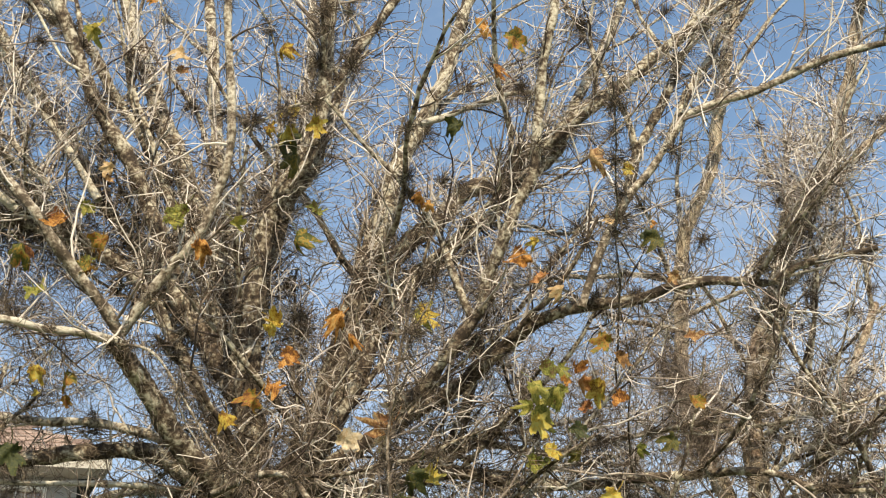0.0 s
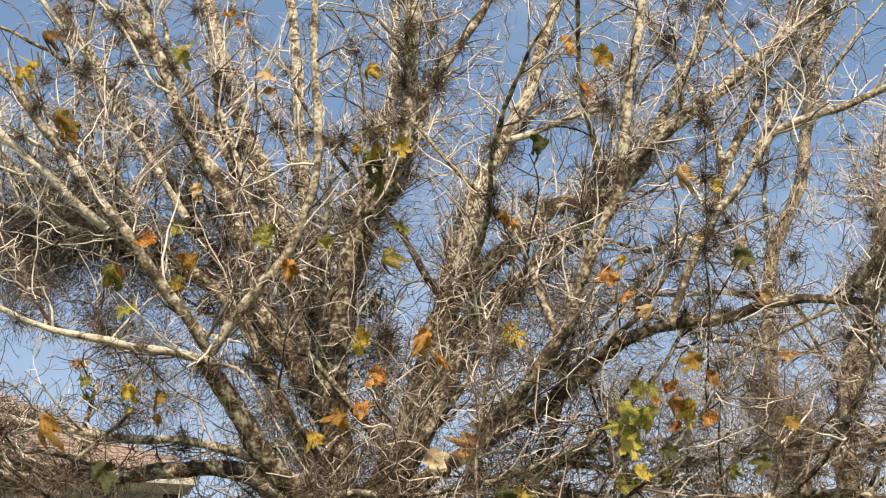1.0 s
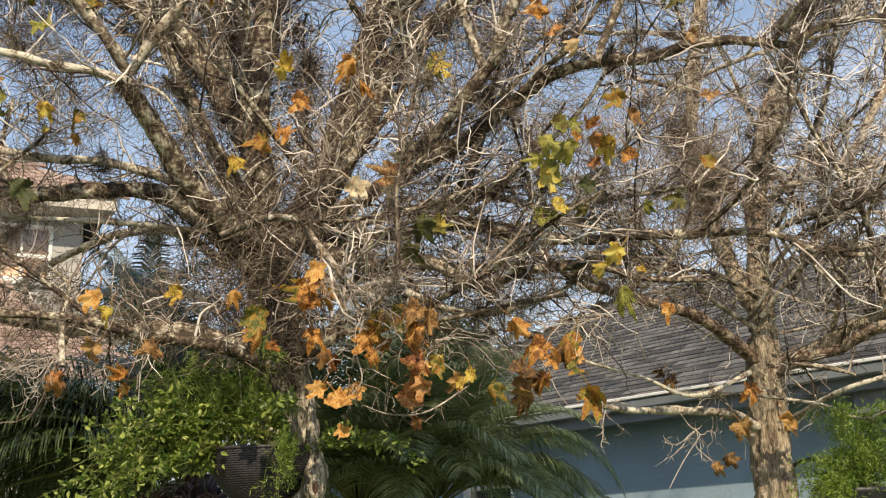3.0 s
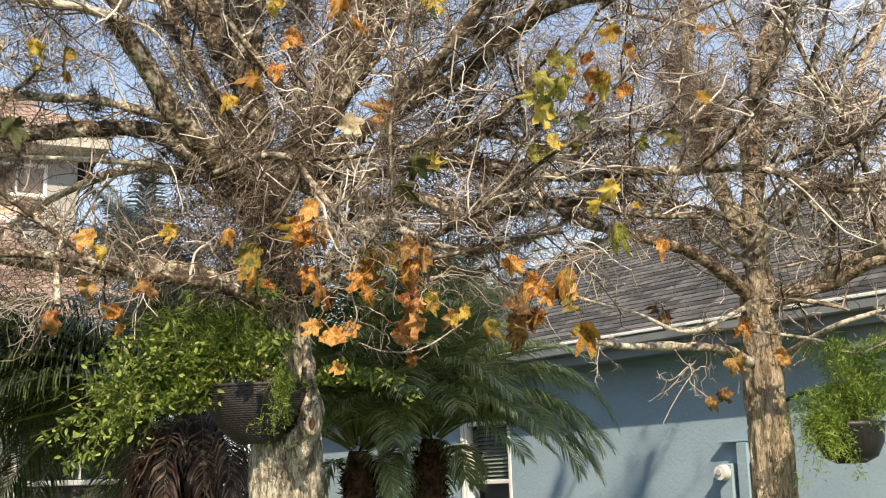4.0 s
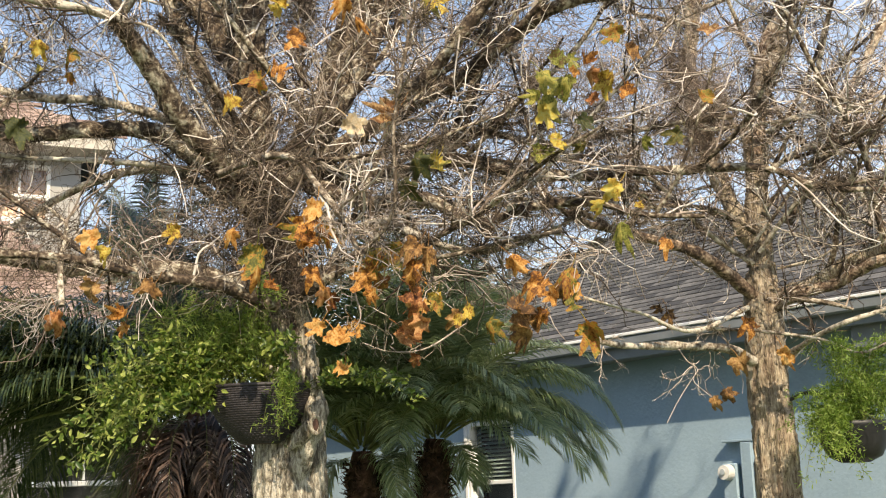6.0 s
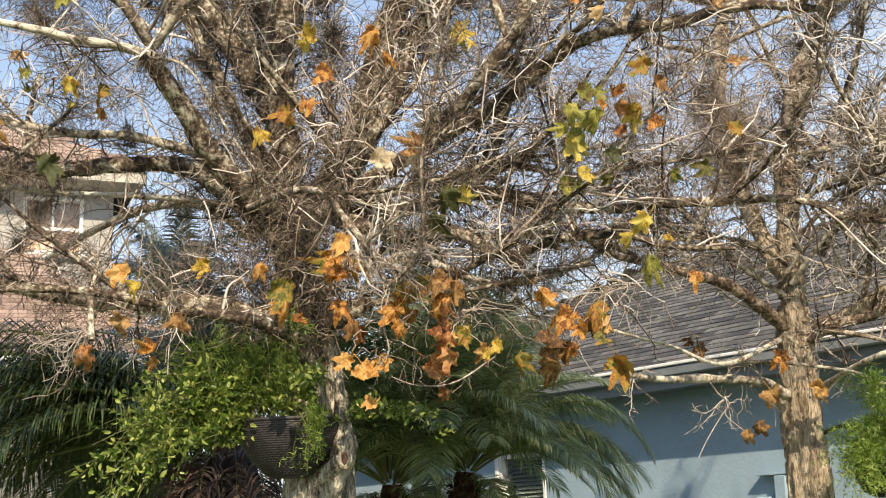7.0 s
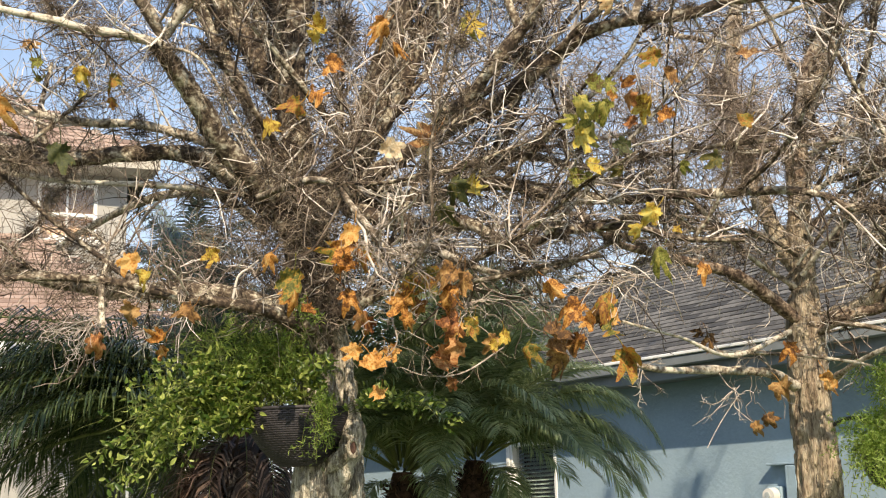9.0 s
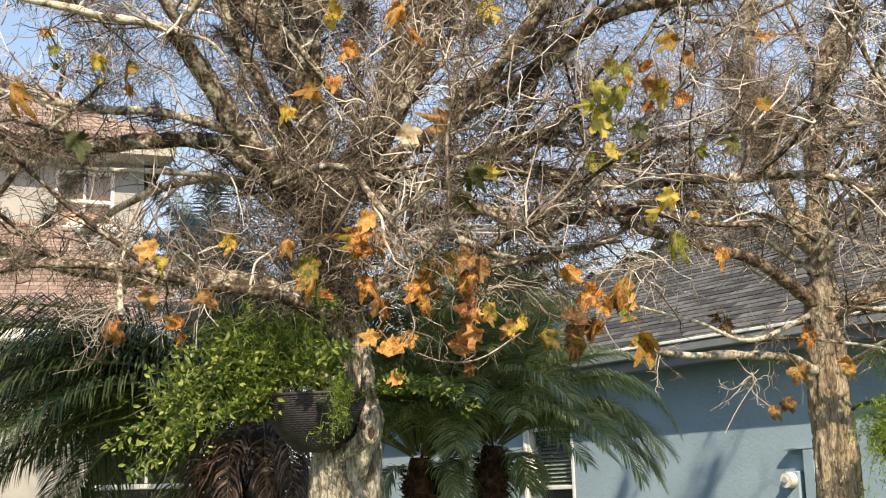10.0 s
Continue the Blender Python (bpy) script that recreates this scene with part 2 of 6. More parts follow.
wicker = material("dark_wicker", [(0.3, (0.016, 0.014, 0.017)), (0.7, (0.042, 0.037, 0.042))], scale=20, bump=0.1, rough=0.65, vary=0.4, island=True)
soil = material("potting_soil", [(0.3, (0.05, 0.03, 0.02)), (0.7, (0.14, 0.08, 0.05))], scale=40, bump=0.8, rough=0.95)
# left palm's leaflets, colour darkened for the tree's shadow on them
palm_shaded = material("palm_leaflet_shaded", [(0.25, (0.032, 0.054, 0.021)), (0.5, (0.072, 0.104, 0.038)), (0.8, (0.17, 0.205, 0.088))], scale=3, bump=0, rough=0.27, vary=0.45, island=True, through_light=0.25)
# same leaflets in a lighter colour, sun and sheen painted in, for right palms
palm_sunlit = material("palm_leaflet_sunlit", [(0.25, (0.11, 0.17, 0.08)), (0.5, (0.255, 0.33, 0.155)), (0.8, (0.48, 0.53, 0.31))], scale=3, bump=0, rough=0.32, vary=0.45, island=True, through_light=0.35)
palm_silver = material("palm_leaflet_far", [(0.25, (0.06, 0.085, 0.065)), (0.6, (0.17, 0.20, 0.16))], scale=3, bump=0, rough=0.35, vary=0.4, island=True, through_light=0.2)
palm_stem = material("palm_stem", [(0.3, (0.10, 0.13, 0.035)), (0.7, (0.22, 0.24, 0.09))], scale=6, bump=0.1, rough=0.5)
palm_bark = material("palm_bark", [(0.3, (0.018, 0.010, 0.008)), (0.5, (0.055, 0.028, 0.021)), (0.72, (0.15, 0.085, 0.062))], scale=14, bump=0.9, rough=0.95, vary=0.5, island=True)
vine_leaf = material("vine_leaf", [(0.22, (0.05, 0.10, 0.016)), (0.5, (0.16, 0.235, 0.040)), (0.8, (0.43, 0.49, 0.14))], scale=3, bump=0, rough=0.38, vary=0.75, island=True, through_light=0.4)
fern_leaf = material("feathery_leaf", [(0.25, (0.07, 0.13, 0.02)), (0.5, (0.17, 0.27, 0.045)), (0.8, (0.36, 0.45, 0.10))], scale=3, bump=0, rough=0.5, vary=0.5, island=True, through_light=0.4)
fern_bright = material("light_fern_leaf", [(0.25, (0.09, 0.165, 0.022)), (0.5, (0.20, 0.31, 0.05)), (0.8, (0.40, 0.50, 0.13))], scale=3, bump=0, rough=0.45, vary=0.5, island=True, through_light=0.45)
vine_stem = material("vine_stem", [(0.3, (0.08, 0.10, 0.025)), (0.7, (0.17, 0.18, 0.05))], scale=8, bump=0, rough=0.7)
brom_leaf = material("dry_brown_leaf", [(0.25, (0.016, 0.010, 0.008)), (0.5, (0.050, 0.030, 0.024)), (0.85, (0.30, 0.20, 0.16))], scale=4, bump=0, rough=0.45, vary=0.6, island=True, through_light=0.1)
# ground is out of view; colour raised so it bounces light upward
lawn = material("lawn", [(0.3, (0.05, 0.08, 0.025)), (0.5, (0.09, 0.12, 0.04)), (0.7, (0.18, 0.17, 0.08))], scale=3, fine=30, bump=0.8, rough=0.95)
glass = bpy.data.materials.new("window_glass")
glass.use_nodes = True
gb = glass.node_tree.nodes["Principled BSDF"]
gb.inputs["Base Color"].default_value, gb.inputs["Roughness"].default_value = (0.9, 0.95, 0.95, 1), 0.03
gb.inputs["Transmission Weight"].default_value, gb.inputs["IOR"].default_value = 1.0, 1.45


# ---- building blocks ----
def mesh_object(name, verts, faces, mat, smooth=False):
    me = bpy.data.meshes.new(name)
    verts = np.asarray(verts, dtype=np.float32).reshape(-1, 3)
    faces = np.asarray(faces, dtype=np.int32)
    k = faces.shape[1]
    me.vertices.add(len(verts))
    me.vertices.foreach_set("co", verts.ravel())
    me.loops.add(faces.size)
    me.loops.foreach_set("vertex_index", faces.ravel())
    me.polygons.add(len(faces))
    me.polygons.foreach_set("loop_start", np.arange(len(faces), dtype=np.int32) * k)
    me.polygons.foreach_set("use_smooth", np.full(len(faces), smooth))
    me.update(calc_edges=True)
    me.materials.append(mat)
    return new(name, me)


def place_of(ob):
    """Where an object's origin lies in the world (no thing here is turned)."""
    if not ob.parent:
        return ob.location.copy()
    return place_of(ob.parent) + ob.matrix_parent_inverse.translation + ob.location


def under(ob, parent, label=""):
    """Makes ob a part of parent; its mesh stays where it is in the world."""
    ob.parent = parent
    ob.matrix_parent_inverse = Matrix.Translation(-place_of(parent))
    if label:
        ob["label"] = label
    return ob


def thing(name, at, label, category, group="", kind=""):
    return tagged(_at(new(name), at), label, category, group, kind)


def _at(ob, at):
    ob.location = at
    ob.empty_display_size = 0.1
    return ob


def bm_object(name, bm, mat, smooth=False):
    me = bpy.data.meshes.new(name)
    bm.to_mesh(me)
    bm.free()
    me.materials.append(mat)
    if smooth:
        me.polygons.foreach_set("use_smooth", np.full(len(me.polygons), True))
    return new(name, me)


def part(name, bm, mat, parent, label="", smooth=False):
    return under(bm_object(name, bm, mat, smooth), parent, label)


def box_bm(bm, frame_m, x0, x1, y0, y1, z0, z1, bevel=0.0):
    """A box in the axes of frame_m, with bevelled edges."""
    g = bmesh.ops.create_cube(bm, size=1.0)
    m = frame_m @ Matrix.Translation(((x0 + x1) / 2, (y0 + y1) / 2, (z0 + z1) / 2)) @ Matrix.Diagonal((abs(x1 - x0), abs(y1 - y0), abs(z1 - z0), 1))
    bmesh.ops.transform(bm, matrix=m, verts=g["verts"])
    if bevel:
        edges = list({e for v in g["verts"] for e in v.link_edges})
        bmesh.ops.bevel(bm, geom=edges, offset=bevel, segments=1, affect="EDGES")
    return bm


rng = np.random.RandomState(7)


def unit(v):
    return v / np.maximum(np.linalg.norm(v, axis=-1, keepdims=True), 1e-9)


def tubes(P, R, sides):
    """Vertices and quads of many tubes: P (n, k, 3) and radii R (n, k)."""
    n, k, _ = P.shape
    T = unit(np.gradient(P, axis=1))
    ref = np.eye(3)[np.abs(T).max(1).argmin(1)][:, None]
    A = unit(np.cross(T, ref))
    B = np.cross(T, A)
    ang = np.arange(sides) * 2 * np.pi / sides
    V = P[:, :, None] + R[:, :, None, None] * (A[:, :, None] * np.cos(ang)[None, None, :, None] + B[:, :, None] * np.sin(ang)[None, None, :, None])
    idx = np.arange(n * k * sides).reshape(n, k, sides)
    q = np.stack([idx[:, :-1], np.roll(idx[:, :-1], -1, 2), np.roll(idx[:, 1:], -1, 2), idx[:, 1:]], -1).reshape(-1, 4)
    return V.reshape(-1, 3), q


def grow(start, way, length, k, wobble, lift=0.0):
    """Crooked lines (n, k, 3) that grow from start along way."""
    p, d = start.copy(), unit(way)
    out = [p.copy()]
    step = (length / (k - 1))[:, None]
    for _ in range(k - 1):
        d = unit(d + rng.normal(0, wobble, d.shape) + np.array([0, 0, lift]))
        p = p + d * step
        out.append(p.copy())
    return np.stack(out, 1)


def smooth_line(points, k):
    """A spline with k points through the few given ones."""
    p = [Vector(q) for q in points]
    p = [p[0] * 2 - p[1]] + p + [p[-1] * 2 - p[-2]]
    out = []
    for i in range(k):
        s = i / (k - 1) * (len(p) - 3)
        j = min(int(s), len(p) - 4)
        f = s - j
        a, b, c, d = p[j:j + 4]
        out.append(0.5 * (2 * b + (c - a) * f + (2 * a - 5 * b + 4 * c - d) * f * f + (3 * b - a - 3 * c + d) * f ** 3))
    return np.array([tuple(v) for v in out])


class Batch:
    """Gathers geometry for one mesh."""

    def __init__(self):
        self.v, self.f, self.n = [], [], 0

    def add(self, V, Q):
        self.v.append(V)
        self.f.append(Q + self.n)
        self.n += len(V)

    def done(self, name, mat, parent, label="", smooth=False):
        return under(mesh_object(name, np.concatenate(self.v), np.concatenate(self.f), mat, smooth), parent, label)


def rough_tube(line, radii, sides, lump=0.12, seed=0):
    """A limb of uneven round section along line."""
    V, Q = tubes(line[None], radii[None], sides)
    k = len(line)
    C = np.repeat(line, sides, 0)
    D = V - C
    s = np.array([noise.noise(Vector(v) * 9 + Vector((seed, 0, 0))) + 0.6 * noise.noise(Vector(v) * 28) for v in V])
    return C + D * (1 + lump * s)[:, None], Q


# ---- ground ----
gm = bmesh.new()
bmesh.ops.create_grid(gm, x_segments=40, y_segments=40, size=600)
tagged(bm_object("ground", gm, lawn), "unseen lawn under the trees, lightened to bounce light", "lawn", kind="structure")

# ---- blue house ----
EAVE_U = Vector((-0.643, 0.766, 0))
EAVE_N = Vector((-0.766, -0.643, 0))
EAVE_P = Vector((1.90, 11.50, 0))
# axes: x along the wall towards its far end, y outwards, z up; origin on the wall's face
HOUSE = Matrix(((EAVE_U.x, EAVE_N.x, 0, 0), (EAVE_U.y, EAVE_N.y, 0, 0), (0, 0, 1, 0), (0, 0, 0, 1)))
HOUSE = Matrix.Translation(EAVE_P - 0.45 * EAVE_N) @ HOUSE
WALL_X0, WALL_X1, WALL_H = -7.0, 6.6, 2.86
WIN_X0, WIN_X1, WIN_Z0, WIN_Z1 = 2.46, 3.22, 0.95, 2.36
house = thing("house", EAVE_P, "single-storey house with blue-grey stucco walls and dark shingle roof", "house")
bm = bmesh.new()
for x0, x1, z0, z1 in ((WALL_X0, WIN_X0, 0, WALL_H), (WIN_X1, WALL_X1, 0, WALL_H), (WIN_X0, WIN_X1, 0, WIN_Z0), (WIN_X0, WIN_X1, WIN_Z1, WALL_H)):
    box_bm(bm, HOUSE, x0, x1, -0.2, 0, z0, z1)
part("wall", bm, stucco, house)
bm = bmesh.new()
box_bm(bm, HOUSE, WALL_X1 - 0.2, WALL_X1, -6.4, -0.2, 0, WALL_H)
part("wall", bm, stucco, house)
bm = bmesh.new()
box_bm(bm, HOUSE, WALL_X0, WALL_X0 + 0.2, -6.4, -0.2, 0, WALL_H)
part("wall", bm, stucco, house)
bm = bmesh.new()
box_bm(bm, HOUSE, WALL_X0, WALL_X1, -6.6, -6.4, 0, WALL_H)
part("wall", bm, stucco, house)


def sash_window(frame_m, parent, x0, x1, z0, z1, rail_z, muntins, inner, slats):
    """A sash window set in an opening: frame, sill, panes, blind or painted unlit-room sheet behind."""
    w = under(new("window"), parent)
    w.location = frame_m @ Vector(((x0 + x1) / 2, 0, z0)) - Vector(parent.location)
    w.matrix_parent_inverse = Matrix()
    t = 0.042
    for a, b, c, d in ((x0, x0 + t, z0, z1), (x1 - t, x1, z0, z1), (x0 + t, x1 - t, z1 - t, z1), (x0 + t, x1 - t, z0, z0 + t)):
        part("frame", box_bm(bmesh.new(), frame_m, a, b, -0.10, 0.012, c, d, 0.006), trim_white, w)
    part("rail", box_bm(bmesh.new(), frame_m, x0 + t, x1 - t, -0.09, 0.004, rail_z - 0.022, rail_z + 0.022, 0.006), trim_white, w)
    part("sill", box_bm(bmesh.new(), frame_m, x0 - 0.04, x1 + 0.04, 0.0, 0.06, z0 - 0.06, z0 - 0.002, 0.01), trim_white, w)
    for k in range(muntins):
        mx = x0 + (x1 - x0) * (k + 1) / (muntins + 1)
        part("muntin", box_bm(bmesh.new(), frame_m, mx - 0.012, mx + 0.012, -0.075, -0.035, rail_z + 0.03, z1 - t), trim_white, w)
    for c, d, y in ((z0 + t, rail_z - 0.03, -0.05), (rail_z + 0.03, z1 - t, -0.06)):
        p = part("pane", box_bm(bmesh.new(), frame_m, x0 + t, x1 - t, y - 0.004, y, c, d), glass, w)
        p.visible_shadow = False
    if slats:
        z = rail_z + 0.03
        while z < z1 - t:
            part("slat", box_bm(bmesh.new(), frame_m @ Matrix.Translation((0, -0.13, z)) @ Matrix.Rotation(radians(-35), 4, "X"), x0 + 0.02, x1 - 0.02, -0.024, 0.024, -0.0015, 0.0015), inner, w)
            z += 0.045
        # flat dark sheet painted as the room's darkness
        part("back_sheet", box_bm(bmesh.new(), frame_m, x0, x1, -0.30, -0.29, z0, z1), unlit_room, w)
    else:
        part("back_sheet", box_bm(bmesh.new(), frame_m, x0, x1, -0.13, -0.12, z0, z1), inner, w)
    return w


sash_window(HOUSE, house, WIN_X0, WIN_X1, WIN_Z0, WIN_Z1, 1.69, 0, blind, True)
part("window_trim", box_bm(bmesh.new(), HOUSE, WIN_X1 + 0.002, WIN_X1 + 0.055, 0.0, 0.025, WIN_Z0, WIN_Z1 + 0.08, 0.006), trim_white, house)

# eaves: soffit, fascia and gutter
part("soffit", box_bm(bmesh.new(), HOUSE, WALL_X0 - 0.45, WALL_X1 + 0.45, 0.0, 0.355, 2.80, 2.83), fascia_grey, house)
part("fascia", box_bm(bmesh.new(), HOUSE, WALL_X0 - 0.45, WALL_X1 + 0.45, 0.357, 0.377, 2.78, 2.985, 0.004), fascia_grey, house)
part("gutter", box_bm(bmesh.new(), HOUSE, WALL_X0 - 0.45, WALL_X1 + 0.45, 0.380, 0.455, 2.89, 2.98, 0.012), fascia_grey, house)
part("gutter_lip", box_bm(bmesh.new(), HOUSE, WALL_X0 - 0.45, WALL_X1 + 0.45, 0.43, 0.47, 2.984, 3.015, 0.006), trim_white, house, "white gutter lip")
part("soffit", box_bm(bmesh.new(), HOUSE, WALL_X1 + 0.002, WALL_X1 + 0.45, -6.6, -0.002, 2.80, 2.83), fascia_grey, house)
part("fascia", box_bm(bmesh.new(), HOUSE, WALL_X1 + 0.43, WALL_X1 + 0.45, -6.6, 0.355, 2.78, 2.985), fascia_grey, house)

part("eave_return", box_bm(bmesh.new(), HOUSE, -2.9, -1.95, 0.002, 0.30, 2.60, 2.796, 0.006), fascia_grey, house, "pale grey boxed eave return")

# hipped roof
SLOPE, RUN = math.tan(radians(29)), 3.5
RISE = SLOPE * RUN
e0, e1 = WALL_X0 - 0.40, WALL_X1 + 0.40
EZ = 2.985
roof_pts = [HOUSE @ Vector(p) for p in ((e0, 0.40, EZ), (e1, 0.40, EZ), (e1 - RUN, 0.40 - RUN, EZ + RISE), (e0, 0.40 - RUN, EZ + RISE), (e1, 0.40 - 2 * RUN, EZ), (e0, 0.40 - 2 * RUN, EZ))]
bm = bmesh.new()
vs = [bm.verts.new(p) for p in roof_pts]
for f in ((0, 1, 2, 3), (1, 4, 2), (3, 2, 4, 5), (0, 3, 5), (0, 5, 4, 1)):
    bm.faces.new([vs[i] for i in f])
bmesh.ops.recalc_face_normals(bm, faces=bm.faces)
roof = part("roof", bm, underlay, house)


def shingle_mesh(w, h, t, mat, name):
    bm = bmesh.new()
    box_bm(bm, Matrix(), -w / 2, w / 2, 0, h, 0, t)
    for v in bm.verts:
        if v.co.y > h * 0.5:
            v.co.z -= t * 0.9
    me = bpy.data.meshes.new(name)
    bm.to_mesh(me)
    bm.free()
    me.materials.append(mat)
    return me


def lay_shingles(roof_ob, frame_m, inside, x0, x1, rows, exposure, w, mat_one, mat_rest, near):
    """Lays shingle rows on a slope: x along the eave, y up the slope; the nearest are single pieces, the rest one mesh."""
    me = shingle_mesh(w * 0.985, exposure * 1.5, 0.012, mat_one, "shingle")
    co = np.array([v.co for v in me.vertices])
    fa = np.array([list(p.vertices) for p in me.polygons])
    rest, count = Batch(), 0
    rnd = random.Random(5)
    inv = Matrix.Translation(-place_of(roof_ob))
    for r in range(rows):
        x = x0 + (r % 3) * w / 3 - w
        while x < x1:
            x += w
            y = r * exposure
            if not inside(x, y):
                continue
            m = frame_m @ Matrix.Translation((x, y - 0.01 + rnd.uniform(-0.006, 0.006), 0.006 + rnd.uniform(0, 0.004))) @ Matrix.Rotation(rnd.uniform(-0.01, 0.01), 4, "Z")
            if near(x, y) and count < 300:
                ob = new("shingle", me)
                ob.parent = roof_ob
                ob.matrix_parent_inverse = inv
                ob.matrix_basis = m
                count += 1
            else:
                mm = np.array(m)
                rest.add(co @ mm[:3, :3].T + mm[:3, 3], fa)
    if rest.n:
        tagged(rest.done("shingles", mat_rest, roof_ob), kind="stuff")


c29 = math.cos(radians(29))
# a right-handed slope frame: x reversed along the eave, y up the slope, z off the roof
ROOF_F = HOUSE @ Matrix.Translation((0, 0.42, EZ + 0.003)) @ Matrix(((-1, 0, 0, 0), (0, -c29, math.sin(radians(29)), 0), (0, math.sin(radians(29)), c29, 0), (0, 0, 0, 1)))
lay_shingles(roof, ROOF_F, lambda x, y: -x < e1 - y * c29 and y * c29 < RUN - 0.05, -e1, 4.5, 32, 0.125, 0.31, shingle_grey, shingle_grey_rest, lambda x, y: -3.2 < x < 1.6 and y < 2.6)
ROOF_G = HOUSE @ Matrix.Translation((e1 + 0.02, 0.40 - RUN, EZ + 0.003)) @ Matrix(((0, -c29, math.sin(radians(29)), 0), (1, 0, 0, 0), (0, math.sin(radians(29)), c29, 0), (0, 0, 0, 1)))
lay_shingles(roof, ROOF_G, lambda x, y: abs(x) < RUN - y * c29, -RUN, RUN, 32, 0.125, 0.31, shingle_grey, shingle_grey_rest, lambda x, y: False)

# electric meter, its conduit and the grey cabinet beside it
meter = thing("electric_meter", HOUSE @ Vector((-0.50, 0, 0)), "pale round electric meter on a blue-painted conduit", "electric meter")
bm = bmesh.new()
bmesh.ops.create_cone(bm, cap_ends=True, segments=28, radius1=0.072, radius2=0.064, depth=0.075, matrix=HOUSE @ Matrix.Translation((-0.45, 0.125, 1.67)) @ Matrix.Rotation(radians(-90), 4, "X"))
part("meter_body", bm, meter_pale, meter, smooth=False)
bm = bmesh.new()
bmesh.ops.create_cone(bm, cap_ends=True, segments=20, radius1=0.028, radius2=0.026, depth=0.012, matrix=HOUSE @ Matrix.Translation((-0.45, 0.175, 1.675)) @ Matrix.Rotation(radians(-90), 4, "X"))
part("dial", bm, meter_grey, meter)
part("meter_box", box_bm(bmesh.new(), HOUSE, -0.53, -0.37, 0, 0.08, 1.0, 1.75, 0.012), stucco, meter)
bm = bmesh.new()
bmesh.ops.create_cone(bm, cap_ends=True, segments=14, radius1=0.03, radius2=0.03, depth=1.0, matrix=HOUSE @ Matrix.Translation((-0.45, 0.05, 0.5)))
part("conduit", bm, stucco, meter)
cab = thing("service_cabinet", HOUSE @ Vector((-0.68, 0, 0)), "blue-painted metal service cabinet on the house wall", "cabinet")
part("cabinet_body", box_bm(bmesh.new(), HOUSE, -0.72, -0.60, 0, 0.10, 0.0, 1.93, 0.008), stucco, cab)
part("cabinet_lid", box_bm(bmesh.new(), HOUSE, -0.74, -0.40, 0.002, 0.10, 1.934, 1.955, 0.004), stucco, cab)
part("cabinet_door", box_bm(bmesh.new(), HOUSE, -0.90, -0.745, 0, 0.10, 1.35, 1.78, 0.01), meter_grey, cab)

fascia_tan = material("cream_fascia", [(0.3, (0.45, 0.42, 0.37)), (0.7, (0.55, 0.52, 0.46))], scale=4, bump=0.1, rough=0.7)

# ---- neighbour's house with two storeys ----
NEIGH = Matrix.Translation((-3.11, 10.57, 0)) @ Matrix.Rotation(radians(14), 4, "Z") @ Matrix.Translation((-1.1, 0, 0))
NEIGH_UP = Matrix.Translation((-4.92, 13.96, 0)) @ Matrix.Rotation(radians(24), 4, "Z") @ Matrix.Translation((0.48, -3.5, 0))
# axes: x to the east, y away; the lower front wall's face at y = 0, the upper one's at y = 3.5
nb = thing("neighbour_house", (-4.2, 10.5, 0), "two-storey pale grey stucco house with tan shingle roofs", "house")
for x0, x1, z0, z1 in ((-9, 0.58, 0, 2.75), (1.62, 1.70, 0, 2.75), (0.58, 1.62, 0, 0.9), (0.58, 1.62, 2.5, 2.75)):
    part("wall", box_bm(bmesh.new(), NEIGH, x0, x1, 0.0, 0.2, z0, z1), grey_wall, nb)
part("wall", box_bm(bmesh.new(), NEIGH, 1.50, 1.70, 0.2, 9, 0, 2.75), grey_wall, nb)
for wall_base, wx0, wx1, wy0, wy1, wz0, wz1 in ((NEIGH, -9, 1.70, 9.0, 9.2, 0, 2.75), (NEIGH, -9.2, -9, 0.0, 9.2, 0, 2.75), (NEIGH_UP, -9, 0.20, 7.8, 8.0, 2.5, 5.68), (NEIGH_UP, -9.2, -9, 3.5, 8.0, 2.5, 5.68)):
    part("wall", box_bm(bmesh.new(), wall_base, wx0, wx1, wy0, wy1, wz0, wz1), grey_wall, nb)
FR = NEIGH @ Matrix.Rotation(radians(180), 4, "Z")
sash_window(FR, nb, -1.62, -0.58, 0.9, 2.5, 1.75, 1, unlit_room, False)
part("fascia", box_bm(bmesh.new(), NEIGH, -9.4, 1.74, -0.42, -0.40, 2.82, 2.94, 0.004), trim_white, nb)
part("gutter", box_bm(bmesh.new(), NEIGH, -9.4, 1.74, -0.53, -0.424, 2.925, 3.045, 0.02), trim_white, nb)
part("soffit", box_bm(bmesh.new(), NEIGH, -9.4, 1.74, -0.40, 0.0, 2.82, 2.85), trim_white, nb)
part("wall", box_bm(bmesh.new(), NEIGH_UP, -9, -0.82, 3.5, 3.7, 2.5, 5.68), grey_wall, nb)
part("wall", box_bm(bmesh.new(), NEIGH_UP, -0.14, 0.20, 3.5, 3.7, 2.5, 5.68), grey_wall, nb)
part("wall", box_bm(bmesh.new(), NEIGH_UP, -0.82, -0.14, 3.5, 3.7, 2.5, 4.84), grey_wall, nb)
part("wall", box_bm(bmesh.new(), NEIGH_UP, -0.82, -0.14, 3.5, 3.7, 5.52, 5.68), grey_wall, nb)
part("wall", box_bm(bmesh.new(), NEIGH_UP, 0.0, 0.20, 3.7, 7.8, 2.5, 5.68), grey_wall, nb)
UP = NEIGH_UP @ Matrix.Translation((0, 3.5, 0)) @ Matrix.Rotation(radians(180), 4, "Z")
sash_window(UP, nb, 0.14, 0.82, 4.84, 5.52, 5.14, 1, tan_shutter, False)
